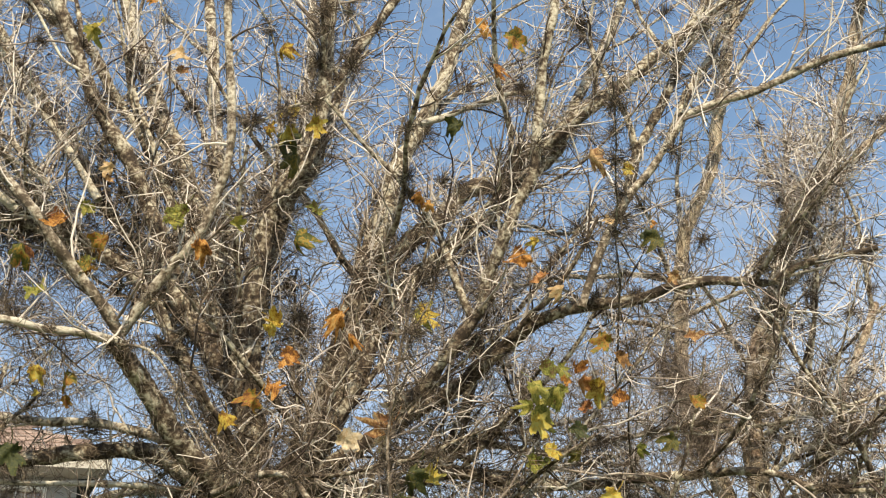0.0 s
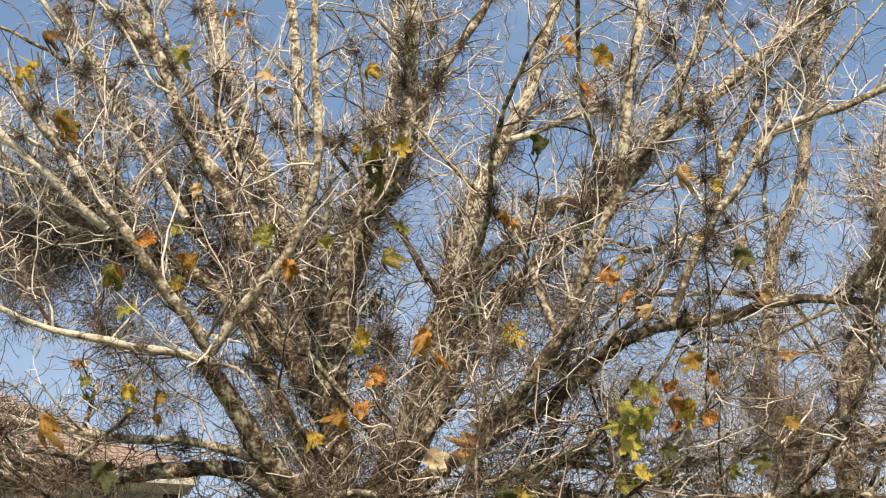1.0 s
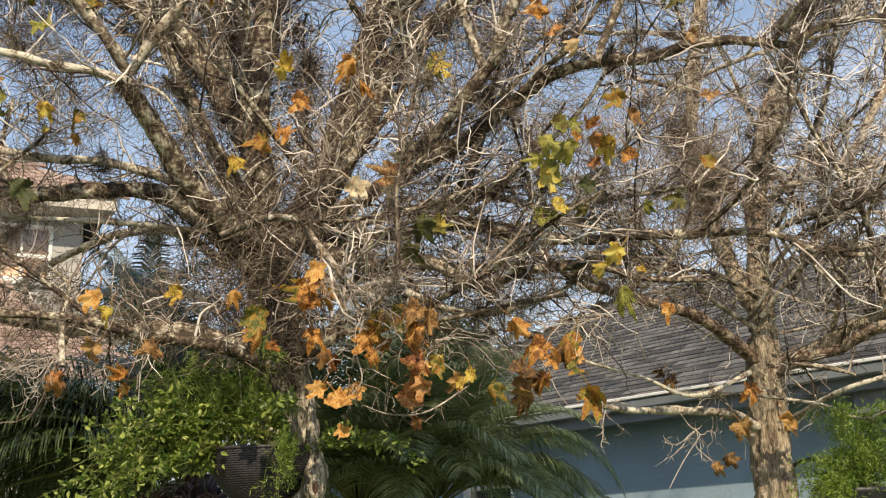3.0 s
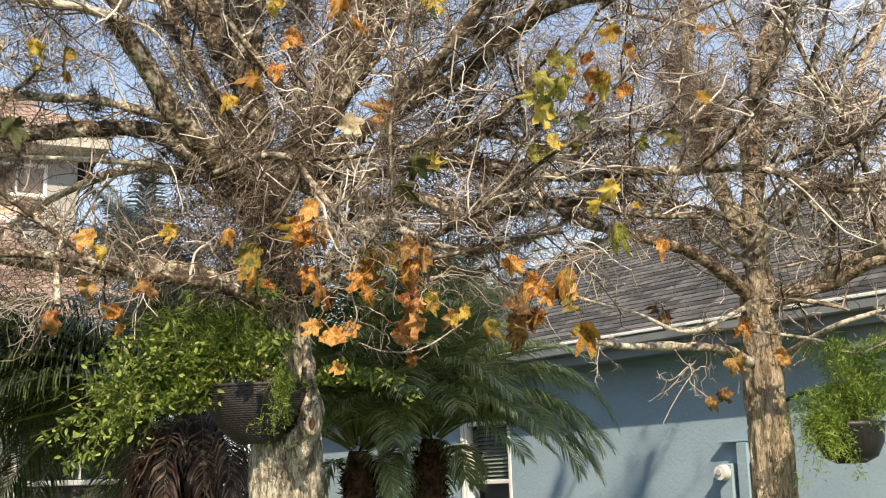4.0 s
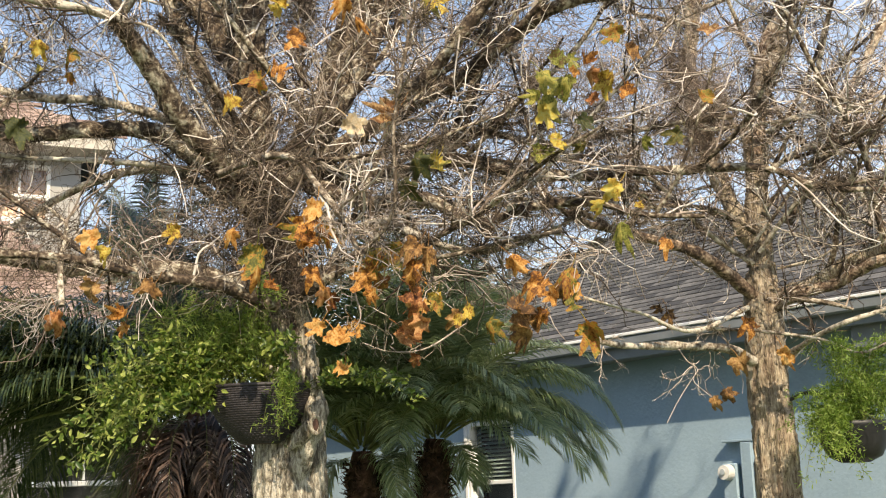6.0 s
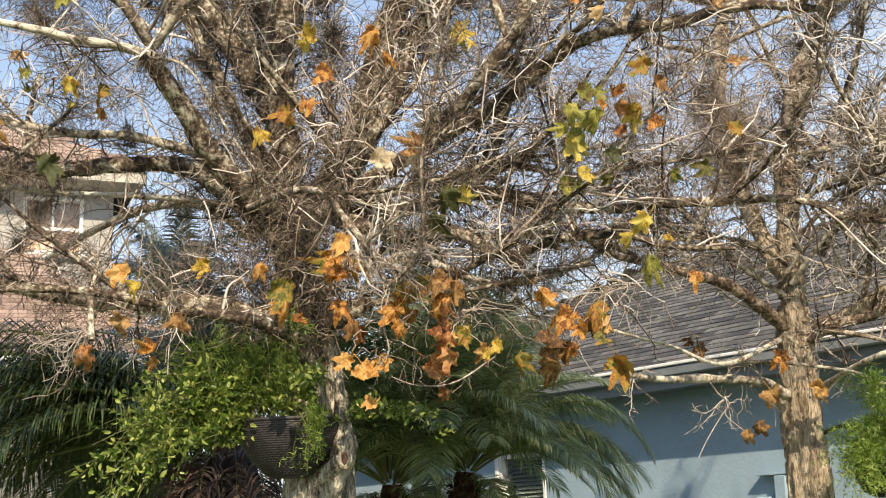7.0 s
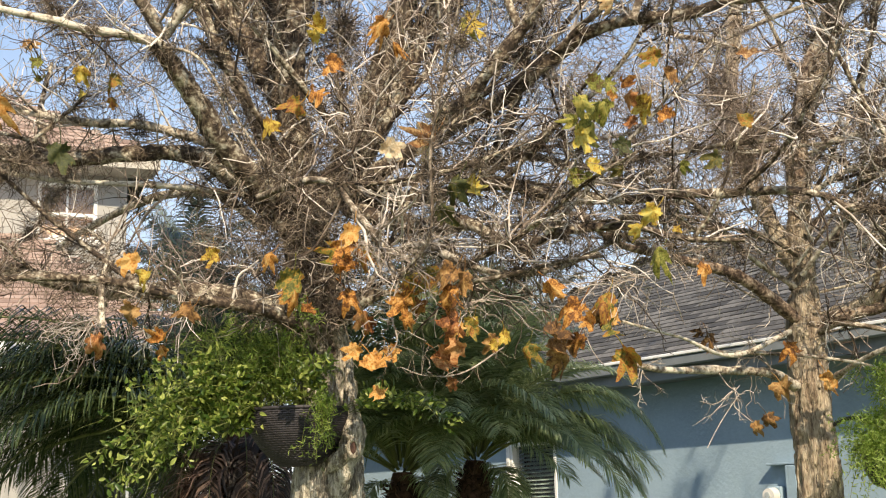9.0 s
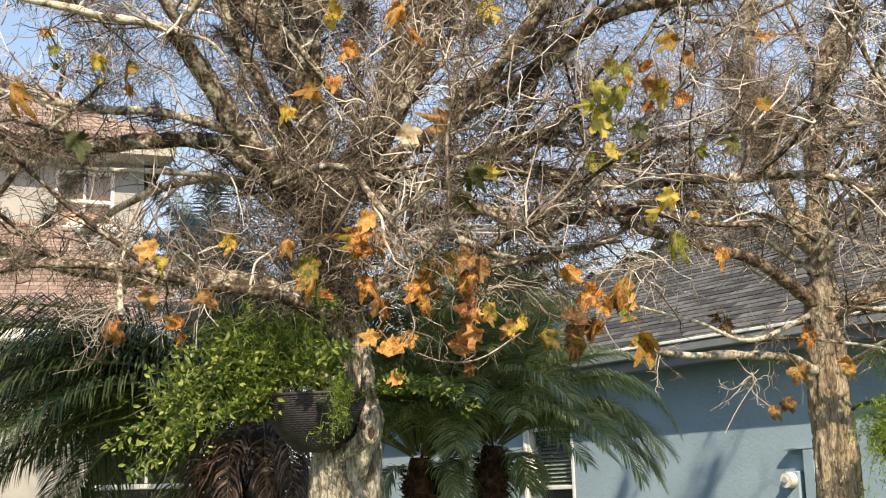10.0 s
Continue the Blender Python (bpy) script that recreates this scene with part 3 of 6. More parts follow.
part("muntin", box_bm(bmesh.new(), UP, 0.468, 0.492, -0.075, -0.02, 4.892, 5.108), trim_white, nb)
part("fascia", box_bm(bmesh.new(), NEIGH_UP, -9.4, 0.52, 3.06, 3.10, 5.64, 5.78, 0.004), fascia_tan, nb)
part("soffit", box_bm(bmesh.new(), NEIGH_UP, -9.4, 0.50, 3.102, 3.5, 5.64, 5.67), fascia_tan, nb)


def slope_roof(base, x0, x1, y0, z0, run, deg, hip):
    """One tan roof: a slab with a hipped east end, and its shingles."""
    s, c = math.sin(radians(deg)), math.cos(radians(deg))
    h = run * math.tan(radians(deg))
    bm = bmesh.new()
    pts = [(x0, y0, z0), (x1, y0, z0), (x1 - hip, y0 + run, z0 + h), (x0, y0 + run, z0 + h), (x1, y0 + 2 * run, z0), (x0, y0 + 2 * run, z0)]
    vs = [bm.verts.new(base @ Vector(p)) for p in pts]
    for f in ((0, 1, 2, 3), (1, 4, 2), (3, 2, 4, 5), (0, 3, 5), (0, 5, 4, 1)):
        bm.faces.new([vs[i] for i in f])
    bmesh.ops.recalc_face_normals(bm, faces=bm.faces)
    r = part("roof", bm, underlay, nb)
    m = base @ Matrix.Translation((0, y0 - 0.02, z0 + 0.003)) @ Matrix(((1, 0, 0, 0), (0, c, -s, 0), (0, s, c, 0), (0, 0, 0, 1)))
    lay_shingles(r, m, lambda x, y: x < x1 - y * c * hip / run and y * c < run - 0.05, x0, x1, int(run / c / 0.14), 0.14, 0.33, shingle_tan, shingle_tan_rest, lambda x, y: -2.6 < x and y < 2.2)


slope_roof(NEIGH, -9.4, 1.74, -0.45, 2.965, 3.95, 25.2, 1.9)
slope_roof(NEIGH_UP, -9.4, 0.52, 3.06, 5.78, 2.6, 34, 2.6)


# ---- sycamore trees ----
LINES = {}
FINE = {}


def limb(tree, r0, r1, *points):
    """One limb of a tree, through a few places, tapering from r0 to r1."""
    k = 8 + 7 * len(points)
    line = smooth_line(points, k)
    seed = len(LINES[tree]) * 3.7
    wob = np.array([[noise.noise(Vector(p) * 3.1 + Vector((seed, a, 0))) for a in (0, 9, 18)] for p in line])
    line = line + wob * max(min(0.018, r0), 0.012) * np.linspace(0, 1, k)[:, None]
    radii = np.linspace(r0, r1, k)
    V, Q = rough_tube(line, radii, 14 if r0 > 0.05 else 9 if r0 > 0.012 else 6, 0.28, seed)
    LINES[tree].append((line, radii))
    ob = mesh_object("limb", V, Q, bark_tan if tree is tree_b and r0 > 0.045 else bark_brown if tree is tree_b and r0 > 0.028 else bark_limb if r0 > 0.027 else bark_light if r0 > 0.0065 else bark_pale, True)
    return under(ob, tree)


def pick_on_lines(lines, n):
    """Random places, ways and radii on the limbs, by their length."""
    w = np.array([np.linalg.norm(np.diff(l, axis=0), axis=1).sum() for l, _ in lines])
    which = rng.choice(len(lines), n, p=w / w.sum())
    s = rng.rand(n) ** 0.85
    P, T, R = np.zeros((n, 3)), np.zeros((n, 3)), np.zeros(n)
    for i in range(n):
        l, r = lines[which[i]]
        j = min(int(s[i] * (len(l) - 1)), len(l) - 2)
        f = s[i] * (len(l) - 1) - j
        P[i], T[i], R[i] = l[j] * (1 - f) + l[j + 1] * f, l[j + 1] - l[j], r[j]
    return P, unit(T), R


def pick_on_bundle(B, n, lo=0.15):
    """Random places and ways on a bundle of grown lines."""
    k = B.shape[1]
    i, s = rng.randint(0, len(B), n), lo + (1 - lo) * rng.rand(n)
    j = np.minimum((s * (k - 1)).astype(int), k - 2)
    f = (s * (k - 1) - j)[:, None]
    a, b = B[i, j], B[i, j + 1]
    return a * (1 - f) + b * f, unit(b - a)


def thin_out(P, low, high):
    """Which places keep their growth: few under the crown, fewer high up than in its middle."""
    z = P[:, 2]
    w = np.interp(z, [low - 0.05, low, high - 0.6, high, high + 0.8], [0.10, 1.0, 1.0, 0.85, 0.6]) * np.interp(z, [5.2, 6.2, 6.5], [1.0, 0.7, 0.0])
    w = w * np.interp(P[:, 1], [4.6, 5.0], [0.4, 1.0])
    w = w * np.where((P[:, 0] < -1.3) & (z < 3.25), 0.4, 1.0)
    w = w * np.where((P[:, 0] < -1.62) & (P[:, 0] > -2.2) & (z > 2.85) & (z < 3.35), 0.15, 1.0)
    w = w * np.where((P[:, 0] > 0.0) & (P[:, 0] < 2.6) & (z < 4.4), 0.5, 1.0)
    w = w * np.where((P[:, 0] > -1.25) & (P[:, 0] < -0.2) & (z < 4.2), 1.6, 1.0)
    return rng.rand(len(P)) < w


def twigs(tree, n_bough, n_branch, n_twig, n_fine, low, high):
    """Boughs, crooked branches, twigs and the finest twigs all over the limbs."""
    lines = [e for e in LINES[tree] if e[1][0] > 0.009]
    P, T, R = pick_on_lines(lines, n_bough)
    keep = P[:, 2] > low
    P, T, R = P[keep], T[keep], R[keep]
    L = rng.uniform(0.7, 1.7, len(P))
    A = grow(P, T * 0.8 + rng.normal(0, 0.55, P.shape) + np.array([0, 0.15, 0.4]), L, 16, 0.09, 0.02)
    good = (A[:, -1, 2] > low + 0.15) & (A[:, -1, 2] > P[:, 2] - 0.05)
    A, R, P = A[good], R[good], P[good]
    r0 = np.minimum(R * 0.7, rng.uniform(0.008, 0.024, len(P)))
    ra = r0[:, None] * np.linspace(1, 0.4, 16)[None]
    for i in range(len(A)):
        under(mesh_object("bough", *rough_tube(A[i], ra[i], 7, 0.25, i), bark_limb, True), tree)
    lines = lines + [(A[i], ra[i]) for i in range(len(A))]
    LINES[tree] = LINES[tree] + lines[-len(A):]
    P, T, R = pick_on_lines(lines, n_branch)
    keep = thin_out(P, low, high)
    P, T, R = P[keep], T[keep], R[keep]
    n_branch = len(P)
    up = np.clip((P[:, 2:3] - 3.2) * 0.3, 0, 0.45)
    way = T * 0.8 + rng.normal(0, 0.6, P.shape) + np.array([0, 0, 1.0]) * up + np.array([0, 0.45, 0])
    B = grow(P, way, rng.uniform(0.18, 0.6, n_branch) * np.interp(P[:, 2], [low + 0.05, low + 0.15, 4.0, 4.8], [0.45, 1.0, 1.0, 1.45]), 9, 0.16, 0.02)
    r = np.minimum(R * 0.6, rng.uniform(0.0034, 0.0082, n_branch))
    rr = r[:, None] * np.linspace(1, 0.4, 9)[None]
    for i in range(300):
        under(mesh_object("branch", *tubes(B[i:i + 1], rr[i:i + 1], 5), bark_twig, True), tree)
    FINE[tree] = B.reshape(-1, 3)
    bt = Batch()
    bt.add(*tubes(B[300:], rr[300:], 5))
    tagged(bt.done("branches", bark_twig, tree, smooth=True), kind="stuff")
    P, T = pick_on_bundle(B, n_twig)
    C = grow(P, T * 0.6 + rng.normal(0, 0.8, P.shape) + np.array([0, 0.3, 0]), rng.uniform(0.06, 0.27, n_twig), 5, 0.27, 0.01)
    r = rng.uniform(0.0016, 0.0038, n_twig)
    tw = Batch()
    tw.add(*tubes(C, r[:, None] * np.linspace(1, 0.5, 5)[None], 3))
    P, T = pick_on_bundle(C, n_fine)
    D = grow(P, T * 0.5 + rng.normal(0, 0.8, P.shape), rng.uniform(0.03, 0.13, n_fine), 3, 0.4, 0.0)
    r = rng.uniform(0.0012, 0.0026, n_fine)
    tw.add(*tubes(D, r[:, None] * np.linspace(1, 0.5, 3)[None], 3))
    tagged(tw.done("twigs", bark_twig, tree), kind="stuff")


def tangle(tree, x, y, z, r, n):
    """A dense knot of dead twigs and hanging moss caught in the crown; the densest hang at its edge."""
    n = int(n * (2.0 if x < -1.85 else 0.6 if tree is tree_b else 1.0))
    at = np.array([x, y, z]) + rng.normal(0, r * 0.5, (n, 3)) * np.array([1, 0.8, 0.9])
    A = grow(at, rng.normal(0, 0.7, at.shape) + np.array([0, 0, -0.25]), rng.uniform(0.04, 0.2, n), 4, 0.42, -0.03)
    b = Batch()
    b.add(*tubes(A, rng.uniform(0.0009, 0.0021, n)[:, None] * np.linspace(1, 0.5, 4)[None], 3))
    tagged(b.done("moss_tangle", moss_pale if x > 0.1 else moss_mat, tree, "grey-brown tangle of dead twigs and moss"), kind="stuff")


def spray(tree, at, way, n, length, spread=0.6):
    """A loose spray of pale angular twigs at a limb's end, each twig with its side shoots."""
    start = np.repeat(np.array([at], dtype=float), n, 0) + rng.normal(0, 0.012, (n, 3))
    A = grow(start, np.array(way, dtype=float) + rng.normal(0, spread, (n, 3)), length * rng.uniform(0.5, 1.1, n), 9, 0.2, 0.0)
    for i in range(n):
        b = Batch()
        b.add(*tubes(A[i:i + 1], 0.0024 * np.linspace(1, 0.45, 9)[None], 4))
        m = 9
        P, T = pick_on_bundle(A[i:i + 1], m, 0.2)
        S = grow(P, T * 0.7 + rng.normal(0, 0.75, P.shape), length * rng.uniform(0.12, 0.42, m), 5, 0.35, 0.0)
        b.add(*tubes(S, 0.0014 * np.linspace(1, 0.5, 5)[None] * np.ones((m, 1)), 4))
        b.done("twig", bark_pale, tree)


def moss(tree, n_ball, strands, lo, hi):
    """Ball moss: tufts of stiff curled strands sitting on the limbs."""
    P, T, R = pick_on_lines(LINES[tree], n_ball)
    keep = P[:, 2] > 2.45
    P = P[keep]
    n_ball = len(P)
    P = P + rng.normal(0, 0.02, P.shape)
    size = rng.uniform(lo, hi, n_ball) * np.interp(P[:, 2], [3.6, 4.6], [1.0, 1.3])
    start = np.repeat(P, strands, 0) + rng.normal(0, 0.012, (n_ball * strands, 3))
    S = grow(start, rng.normal(0, 1, start.shape), np.repeat(size, strands) * rng.uniform(0.5, 1.2, len(start)), 3, 0.35, -0.05)
    b = Batch()
    b.add(*tubes(S, np.full((len(S), 1), 0.0015) * np.linspace(1, 0.5, 3)[None], 3))
    return tagged(b.done("ball_moss", moss_dark, tree, "grey-brown tufts of ball moss"), kind="stuff")


def bristle(tree, n, lo, hi):
    """Short dead shoots and hanging moss that clothe the older limbs."""
    lines = [e for e in LINES[tree] if e[1][0] > 0.027 or e[1][0] < 0.018]
    P, T, R = pick_on_lines(lines, n)
    z = P[:, 2]
    keep = rng.rand(n) < np.interp(z, [2.3, 2.45, 3.9, 4.7, 5.6], [0.3, 1.0, 1.0, 0.45, 0.12]) * np.where(P[:, 0] > 0.0, 0.55, 1.0)
    P, T, R = P[keep], T[keep], R[keep]
    O = rng.normal(0, 1, P.shape)
    O = unit(O - T * (O * T).sum(1, keepdims=True))
    S = grow(P + O * R[:, None] * 0.9, O + T * rng.normal(0.2, 0.7, (len(P), 1)) + np.array([0, 0, -0.1]), rng.uniform(lo, hi, len(P)) ** 1.0, 3, 0.4, -0.04)
    b = Batch()
    b.add(*tubes(S, rng.uniform(0.0009, 0.0019, len(P))[:, None] * np.linspace(1, 0.5, 3)[None], 3))
    return tagged(b.done("dead_shoots", moss_pale if tree is tree_b else moss_mat, tree, "grey-brown fringe of dead shoots and moss on the limbs"), kind="stuff")


def leaf_mesh(seed):
    """A dry lobed sycamore leaf of unit width with its stalk; it hangs along -z and faces -y."""
    rd = random.Random(seed)
    lobes = [(-90, 1.0), (-38, 0.9), (-142, 0.9), (12, 0.66), (168, 0.66)]
    n, ring = 48, []
    for i in range(n):
        a = -90 + 360 * i / n
        r = 0.30
        for c, h in lobes:
            d = abs((a - c + 180) % 360 - 180)
            r = max(r, h * max(0, 1 - (d / 38) ** 1.5) ** 0.8)
        r = max(r, 0.45 if abs((a - 90 + 180) % 360 - 180) > 25 else 0.16)
        r *= 1 + (0.05 if i % 2 else -0.03) + rd.uniform(-0.08, 0.08)
        ring.append((math.cos(radians(a)) * r * 0.62, math.sin(radians(a)) * r * 0.62))
    curl, fold, twist = rd.uniform(-1.7, 1.7), rd.uniform(-0.9, 1.1), rd.uniform(-2, 2)
    narrow, sway = rd.uniform(0.05, 0.5), rd.uniform(-0.4, 0.4)

    def place(x, z):
        y = curl * (x * x + z * z) + fold * abs(x) + twist * x * z + 0.08 * math.sin(7 * x + 5 * z + seed) + 0.07 * math.sin(12 * z - 9 * x + 2 * seed)
        return (x * (1 - narrow * abs(x)) + sway * z * z + 0.03 * math.sin(11 * z + seed), y, z)

    verts, faces = [place(0, 0)], []
    for s in (0.4, 0.72, 1.0):
        verts += [place(x * s, z * s) for x, z in ring]
    for i in range(n):
        j = (i + 1) % n
        faces.append((0, 1 + i, 1 + j, 1 + j))
        for k in (0, 1):
            faces.append((1 + k * n + i, 1 + (k + 1) * n + i, 1 + (k + 1) * n + j, 1 + k * n + j))
    return verts, [f[:3] if f[2] == f[3] else f for f in faces]


LEAF_SHAPES = [leaf_mesh(s) for s in range(14)]
LEAF_DATA = {}


def leaves(tree, mat, *spots):
    """Hanging leaves at places (x, y, z) with a width each."""
    inv = Matrix.Translation(-Vector(tree.location))
    wood = np.concatenate([l for l, _ in LINES[tree]] + [FINE[tree]])
    twig_lines = []
    spots = [(s[0], s[1], s[2] + 0.025, min(s[3] * 1.2, 0.142)) for s in spots] + [(s[0] + random.uniform(-0.6, 0.6) * s[3], s[1] + 0.03, s[2] + random.uniform(-0.9, 0.6) * s[3], s[3] * random.uniform(0.7, 1.0)) for s in spots if random.random() < 0.4]
    for x, y, z, w in spots:
        s = random.randrange(len(LEAF_SHAPES))
        key = (mat.name, s)
        if key not in LEAF_DATA:
            me = bpy.data.meshes.new("leaf")
            me.from_pydata(LEAF_SHAPES[s][0], [], LEAF_SHAPES[s][1])
            line = smooth_line([(0, 0, 0.0), (0.03, 0.02, 0.35), (-0.02, 0.05, 0.62)], 6)
            V, Q = tubes(line[None], np.full((1, 6), 0.016), 4)
            bm = bmesh.new()
            bm.from_mesh(me)
            vv = [bm.verts.new(v) for v in V]
            for q in Q:
                bm.faces.new([vv[i] for i in q])
            bm.to_mesh(me)
            bm.free()
            me.materials.append(mat)
            me.polygons.foreach_set("use_smooth", np.full(len(me.polygons), True))
            LEAF_DATA[key] = me
        ob = new("leaf", LEAF_DATA[key])
        ob.parent, ob.matrix_parent_inverse = tree, inv
        turn = Euler((random.uniform(-0.6, 0.4), random.uniform(-0.8, 0.8), random.uniform(-0.65, 0.65)))
        ob.matrix_basis = Matrix.LocRotScale((x, y, z), turn, (w * random.uniform(0.75, 1.1), w, w * random.uniform(0.9, 1.2)))
        top = np.array(ob.matrix_basis @ Vector((-0.02, 0.05, 0.62)))
        gap = np.linalg.norm(wood - top - np.array([0, 0, 0.03]), axis=1)
        near = wood[gap.argmin()]
        mid = (top + near) / 2 + np.array([random.uniform(-0.05, 0.05), random.uniform(-0.05, 0.05), 0.25 * gap.min()])
        twig_lines.append(smooth_line([tuple(near), tuple(mid), tuple(top)], 10))
    L = np.array(twig_lines)
    L[:, 1:-1] += rng.normal(0, 0.008, L[:, 1:-1].shape)
    for i in range(len(L)):
        under(mesh_object("hanging_twig", *tubes(L[i:i + 1], 0.0022 * np.linspace(1, 0.6, 10)[None], 4), bark_twig, True), tree)


tree_a = thing("sycamore_tree", (-0.76, 5.8, 0), "bare sycamore with mottled bark, crooked twigs and few dry leaves", "tree", "sycamores")
tree_b = thing("sycamore_tree", (1.68, 6.6, 0), "smaller bare sycamore with flaking tan bark beside the blue house", "tree", "sycamores")
LINES[tree_a], LINES[tree_b] = [], []


def trunk(tree, label, sides, points, radii, lump, mat):
    k = 190
    line = smooth_line(points, k)
    rr = np.interp(np.linspace(0, 1, k), np.linspace(0, 1, len(radii)), radii)
    V, Q = tubes(line[None], rr[None], sides)
    C = np.repeat(line, sides, 0)
    ang = np.tile(np.arange(sides) / sides, k)
    out = []
    for v, a in zip(V, ang):
        p = Vector(v)
        q = Vector((p.x * 9, p.y * 9, p.z * 2.5))
        s = 0.5 * noise.noise(p * 3) + 0.5 * noise.noise(q * 1.4)
        plate = noise.noise(Vector((p.x * 30, p.y * 30, p.z * 12)))
        s += 0.8 * (0.5 if plate > 0.06 else plate * 2.4 - 0.15) + 0.25 * noise.noise(p * 45)
        out.append(1 + lump * s)
    ob = mesh_object("trunk", C + (V - C) * np.array(out)[:, None], Q, mat, True)
    return under(ob, tree, label)


trunk(tree_a, "thick grey and cream mottled trunk", 84, [(-0.78, 5.8, -0.05), (-0.77, 5.8, 0.8), (-0.755, 5.8, 1.64), (-0.765, 5.8, 2.1), (-0.78, 5.8, 2.42)], [0.24, 0.18, 0.165, 0.145, 0.118], 0.10, bark)
# stems take darker bark for moss and for the branches' shadow
for stem_r, stem_line in ((0.072, ((-0.715, 5.76, 2.22), (-0.745, 5.77, 2.50), (-0.785, 5.79, 2.72), (-0.83, 5.80, 3.02))), (0.062, ((-0.84, 5.77, 2.25), (-0.905, 5.77, 2.50), (-0.915, 5.78, 2.70), (-0.85, 5.80, 2.98))), (0.085, ((-0.79, 5.86, 2.25), (-0.81, 5.88, 2.55), (-0.83, 5.86, 2.85), (-0.84, 5.84, 3.10)))):
    stem_pts = smooth_line(stem_line, 34)
    LINES[tree_a].append((stem_pts, np.full(34, stem_r)))
    under(mesh_object("stem", *rough_tube(stem_pts, np.linspace(stem_r, stem_r * 0.8, 34), 22, 0.45, stem_r * 90), bark_limb, True), tree_a, "mossy stem of the fork, darkened as if shaded by branches")
trunk(tree_b, "upright tan trunk with flaking bark", 84, [(1.66, 6.6, -0.05), (1.67, 6.6, 0.8), (1.68, 6.6, 1.6), (1.675, 6.6, 2.1), (1.68, 6.6, 2.5), (1.69, 6.6, 2.7)], [0.16, 0.125, 0.112, 0.106, 0.098, 0.07], 0.12, bark_tan)
# a healed stub on the thick trunk: a ridge of wood, a knob, and the round scar in it
V, Q = rough_tube(smooth_line([(-0.640, 5.70, 2.32), (-0.634, 5.64, 2.14), (-0.620, 5.61, 2.02), (-0.610, 5.595, 1.94), (-0.622, 5.60, 1.86), (-0.655, 5.62, 1.77), (-0.69, 5.66, 1.66), (-0.70, 5.70, 1.50)], 60), np.interp(np.linspace(0, 1, 60), [0, 0.15, 0.3, 0.43, 0.56, 0.7, 0.85, 1], [0.006, 0.030, 0.034, 0.050, 0.060, 0.050, 0.045, 0.006]), 30, 0.38, 4)
burl = under(mesh_object("burl", V, Q, bark, True), tree_a, "pale healed stub with a round scar")
V, Q = rough_tube(smooth_line([(-0.735, 5.60, 1.745), (-0.69, 5.575, 1.785), (-0.645, 5.565, 1.83), (-0.61, 5.565, 1.885)], 24), np.interp(np.linspace(0, 1, 24), [0, 0.4, 0.8, 1], [0.008, 0.034, 0.042, 0.01]), 20, 0.3, 6)
under(mesh_object("flare", V, Q, bark, True), burl)
scar_at = Matrix.Translation((-0.606, 5.528, 1.848)) @ Matrix.Rotation(radians(14), 4, "Z") @ Matrix.Rotation(radians(90), 4, "X")
ring = np.array([tuple(scar_at @ Vector((math.cos(2 * math.pi * k / 30) * 0.023, math.sin(2 * math.pi * k / 30) * 0.036, 0))) for k in range(31)])
under(mesh_object("scar_rim", *rough_tube(ring, np.full(31, 0.011), 10, 0.35, 2), bark, True), burl)
# no real hole: dark colour on a flattened ball gives its shadowed inside
bm = bmesh.new()
bmesh.ops.create_uvsphere(bm, u_segments=16, v_segments=8, radius=1, matrix=scar_at @ Matrix.Diagonal((0.020, 0.033, 0.006, 1)))
part("scar", bm, palm_bark, burl, "solid dark disc painted as the scar's shadowed hollow", True)
# the drawn limbs: leader, left, middle, right, lower; then those of the second tree
limb(tree_a, 0.070, 0.030, (-0.83, 5.78, 2.94), (-0.87, 5.75, 3.16), (-0.90, 5.71, 3.40), (-0.90, 5.68, 3.68), (-0.88, 5.64, 3.96), (-0.81, 5.61, 4.40), (-0.72, 5.57, 4.57), (-0.59, 5.54, 4.75), (-0.51, 5.50, 4.98), (-0.46, 5.47, 5.31), (-0.43, 5.43, 5.65), (-0.40, 5.40, 5.96))
limb(tree_a, 0.050, 0.035, (-0.92, 5.80, 3.46), (-1.04, 5.77, 3.66), (-1.12, 5.74, 3.82), (-1.24, 5.71, 4.02), (-1.34, 5.68, 4.34), (-1.43, 5.65, 4.61), (-1.52, 5.62, 4.84), (-1.66, 5.59, 5.08), (-1.78, 5.56, 5.38), (-1.90, 5.53, 5.68), (-2.02, 5.50, 6.05))
limb(tree_a, 0.068, 0.046, (-0.91, 5.85, 3.36), (-0.98, 5.89, 3.71), (-0.99, 5.93, 4.01), (-1.09, 5.97, 4.26), (-1.19, 6.01, 4.56), (-1.32, 6.05, 4.94), (-1.43, 6.09, 5.27), (-1.52, 6.14, 5.49), (-1.59, 6.18, 5.72), (-1.68, 6.22, 6.01), (-1.78, 6.26, 6.37), (-1.88, 6.30, 6.81))
limb(tree_a, 0.034, 0.029, (-0.96, 5.80, 3.58), (-1.04, 5.81, 3.87), (-1.16, 5.82, 4.20), (-1.29, 5.83, 4.54), (-1.43, 5.84, 4.90), (-1.54, 5.84, 5.17), (-1.63, 5.86, 5.30), (-1.74, 5.86, 5.48), (-1.84, 5.87, 5.71), (-1.96, 5.88, 5.87), (-2.14, 5.89, 6.02), (-2.33, 5.90, 6.22))
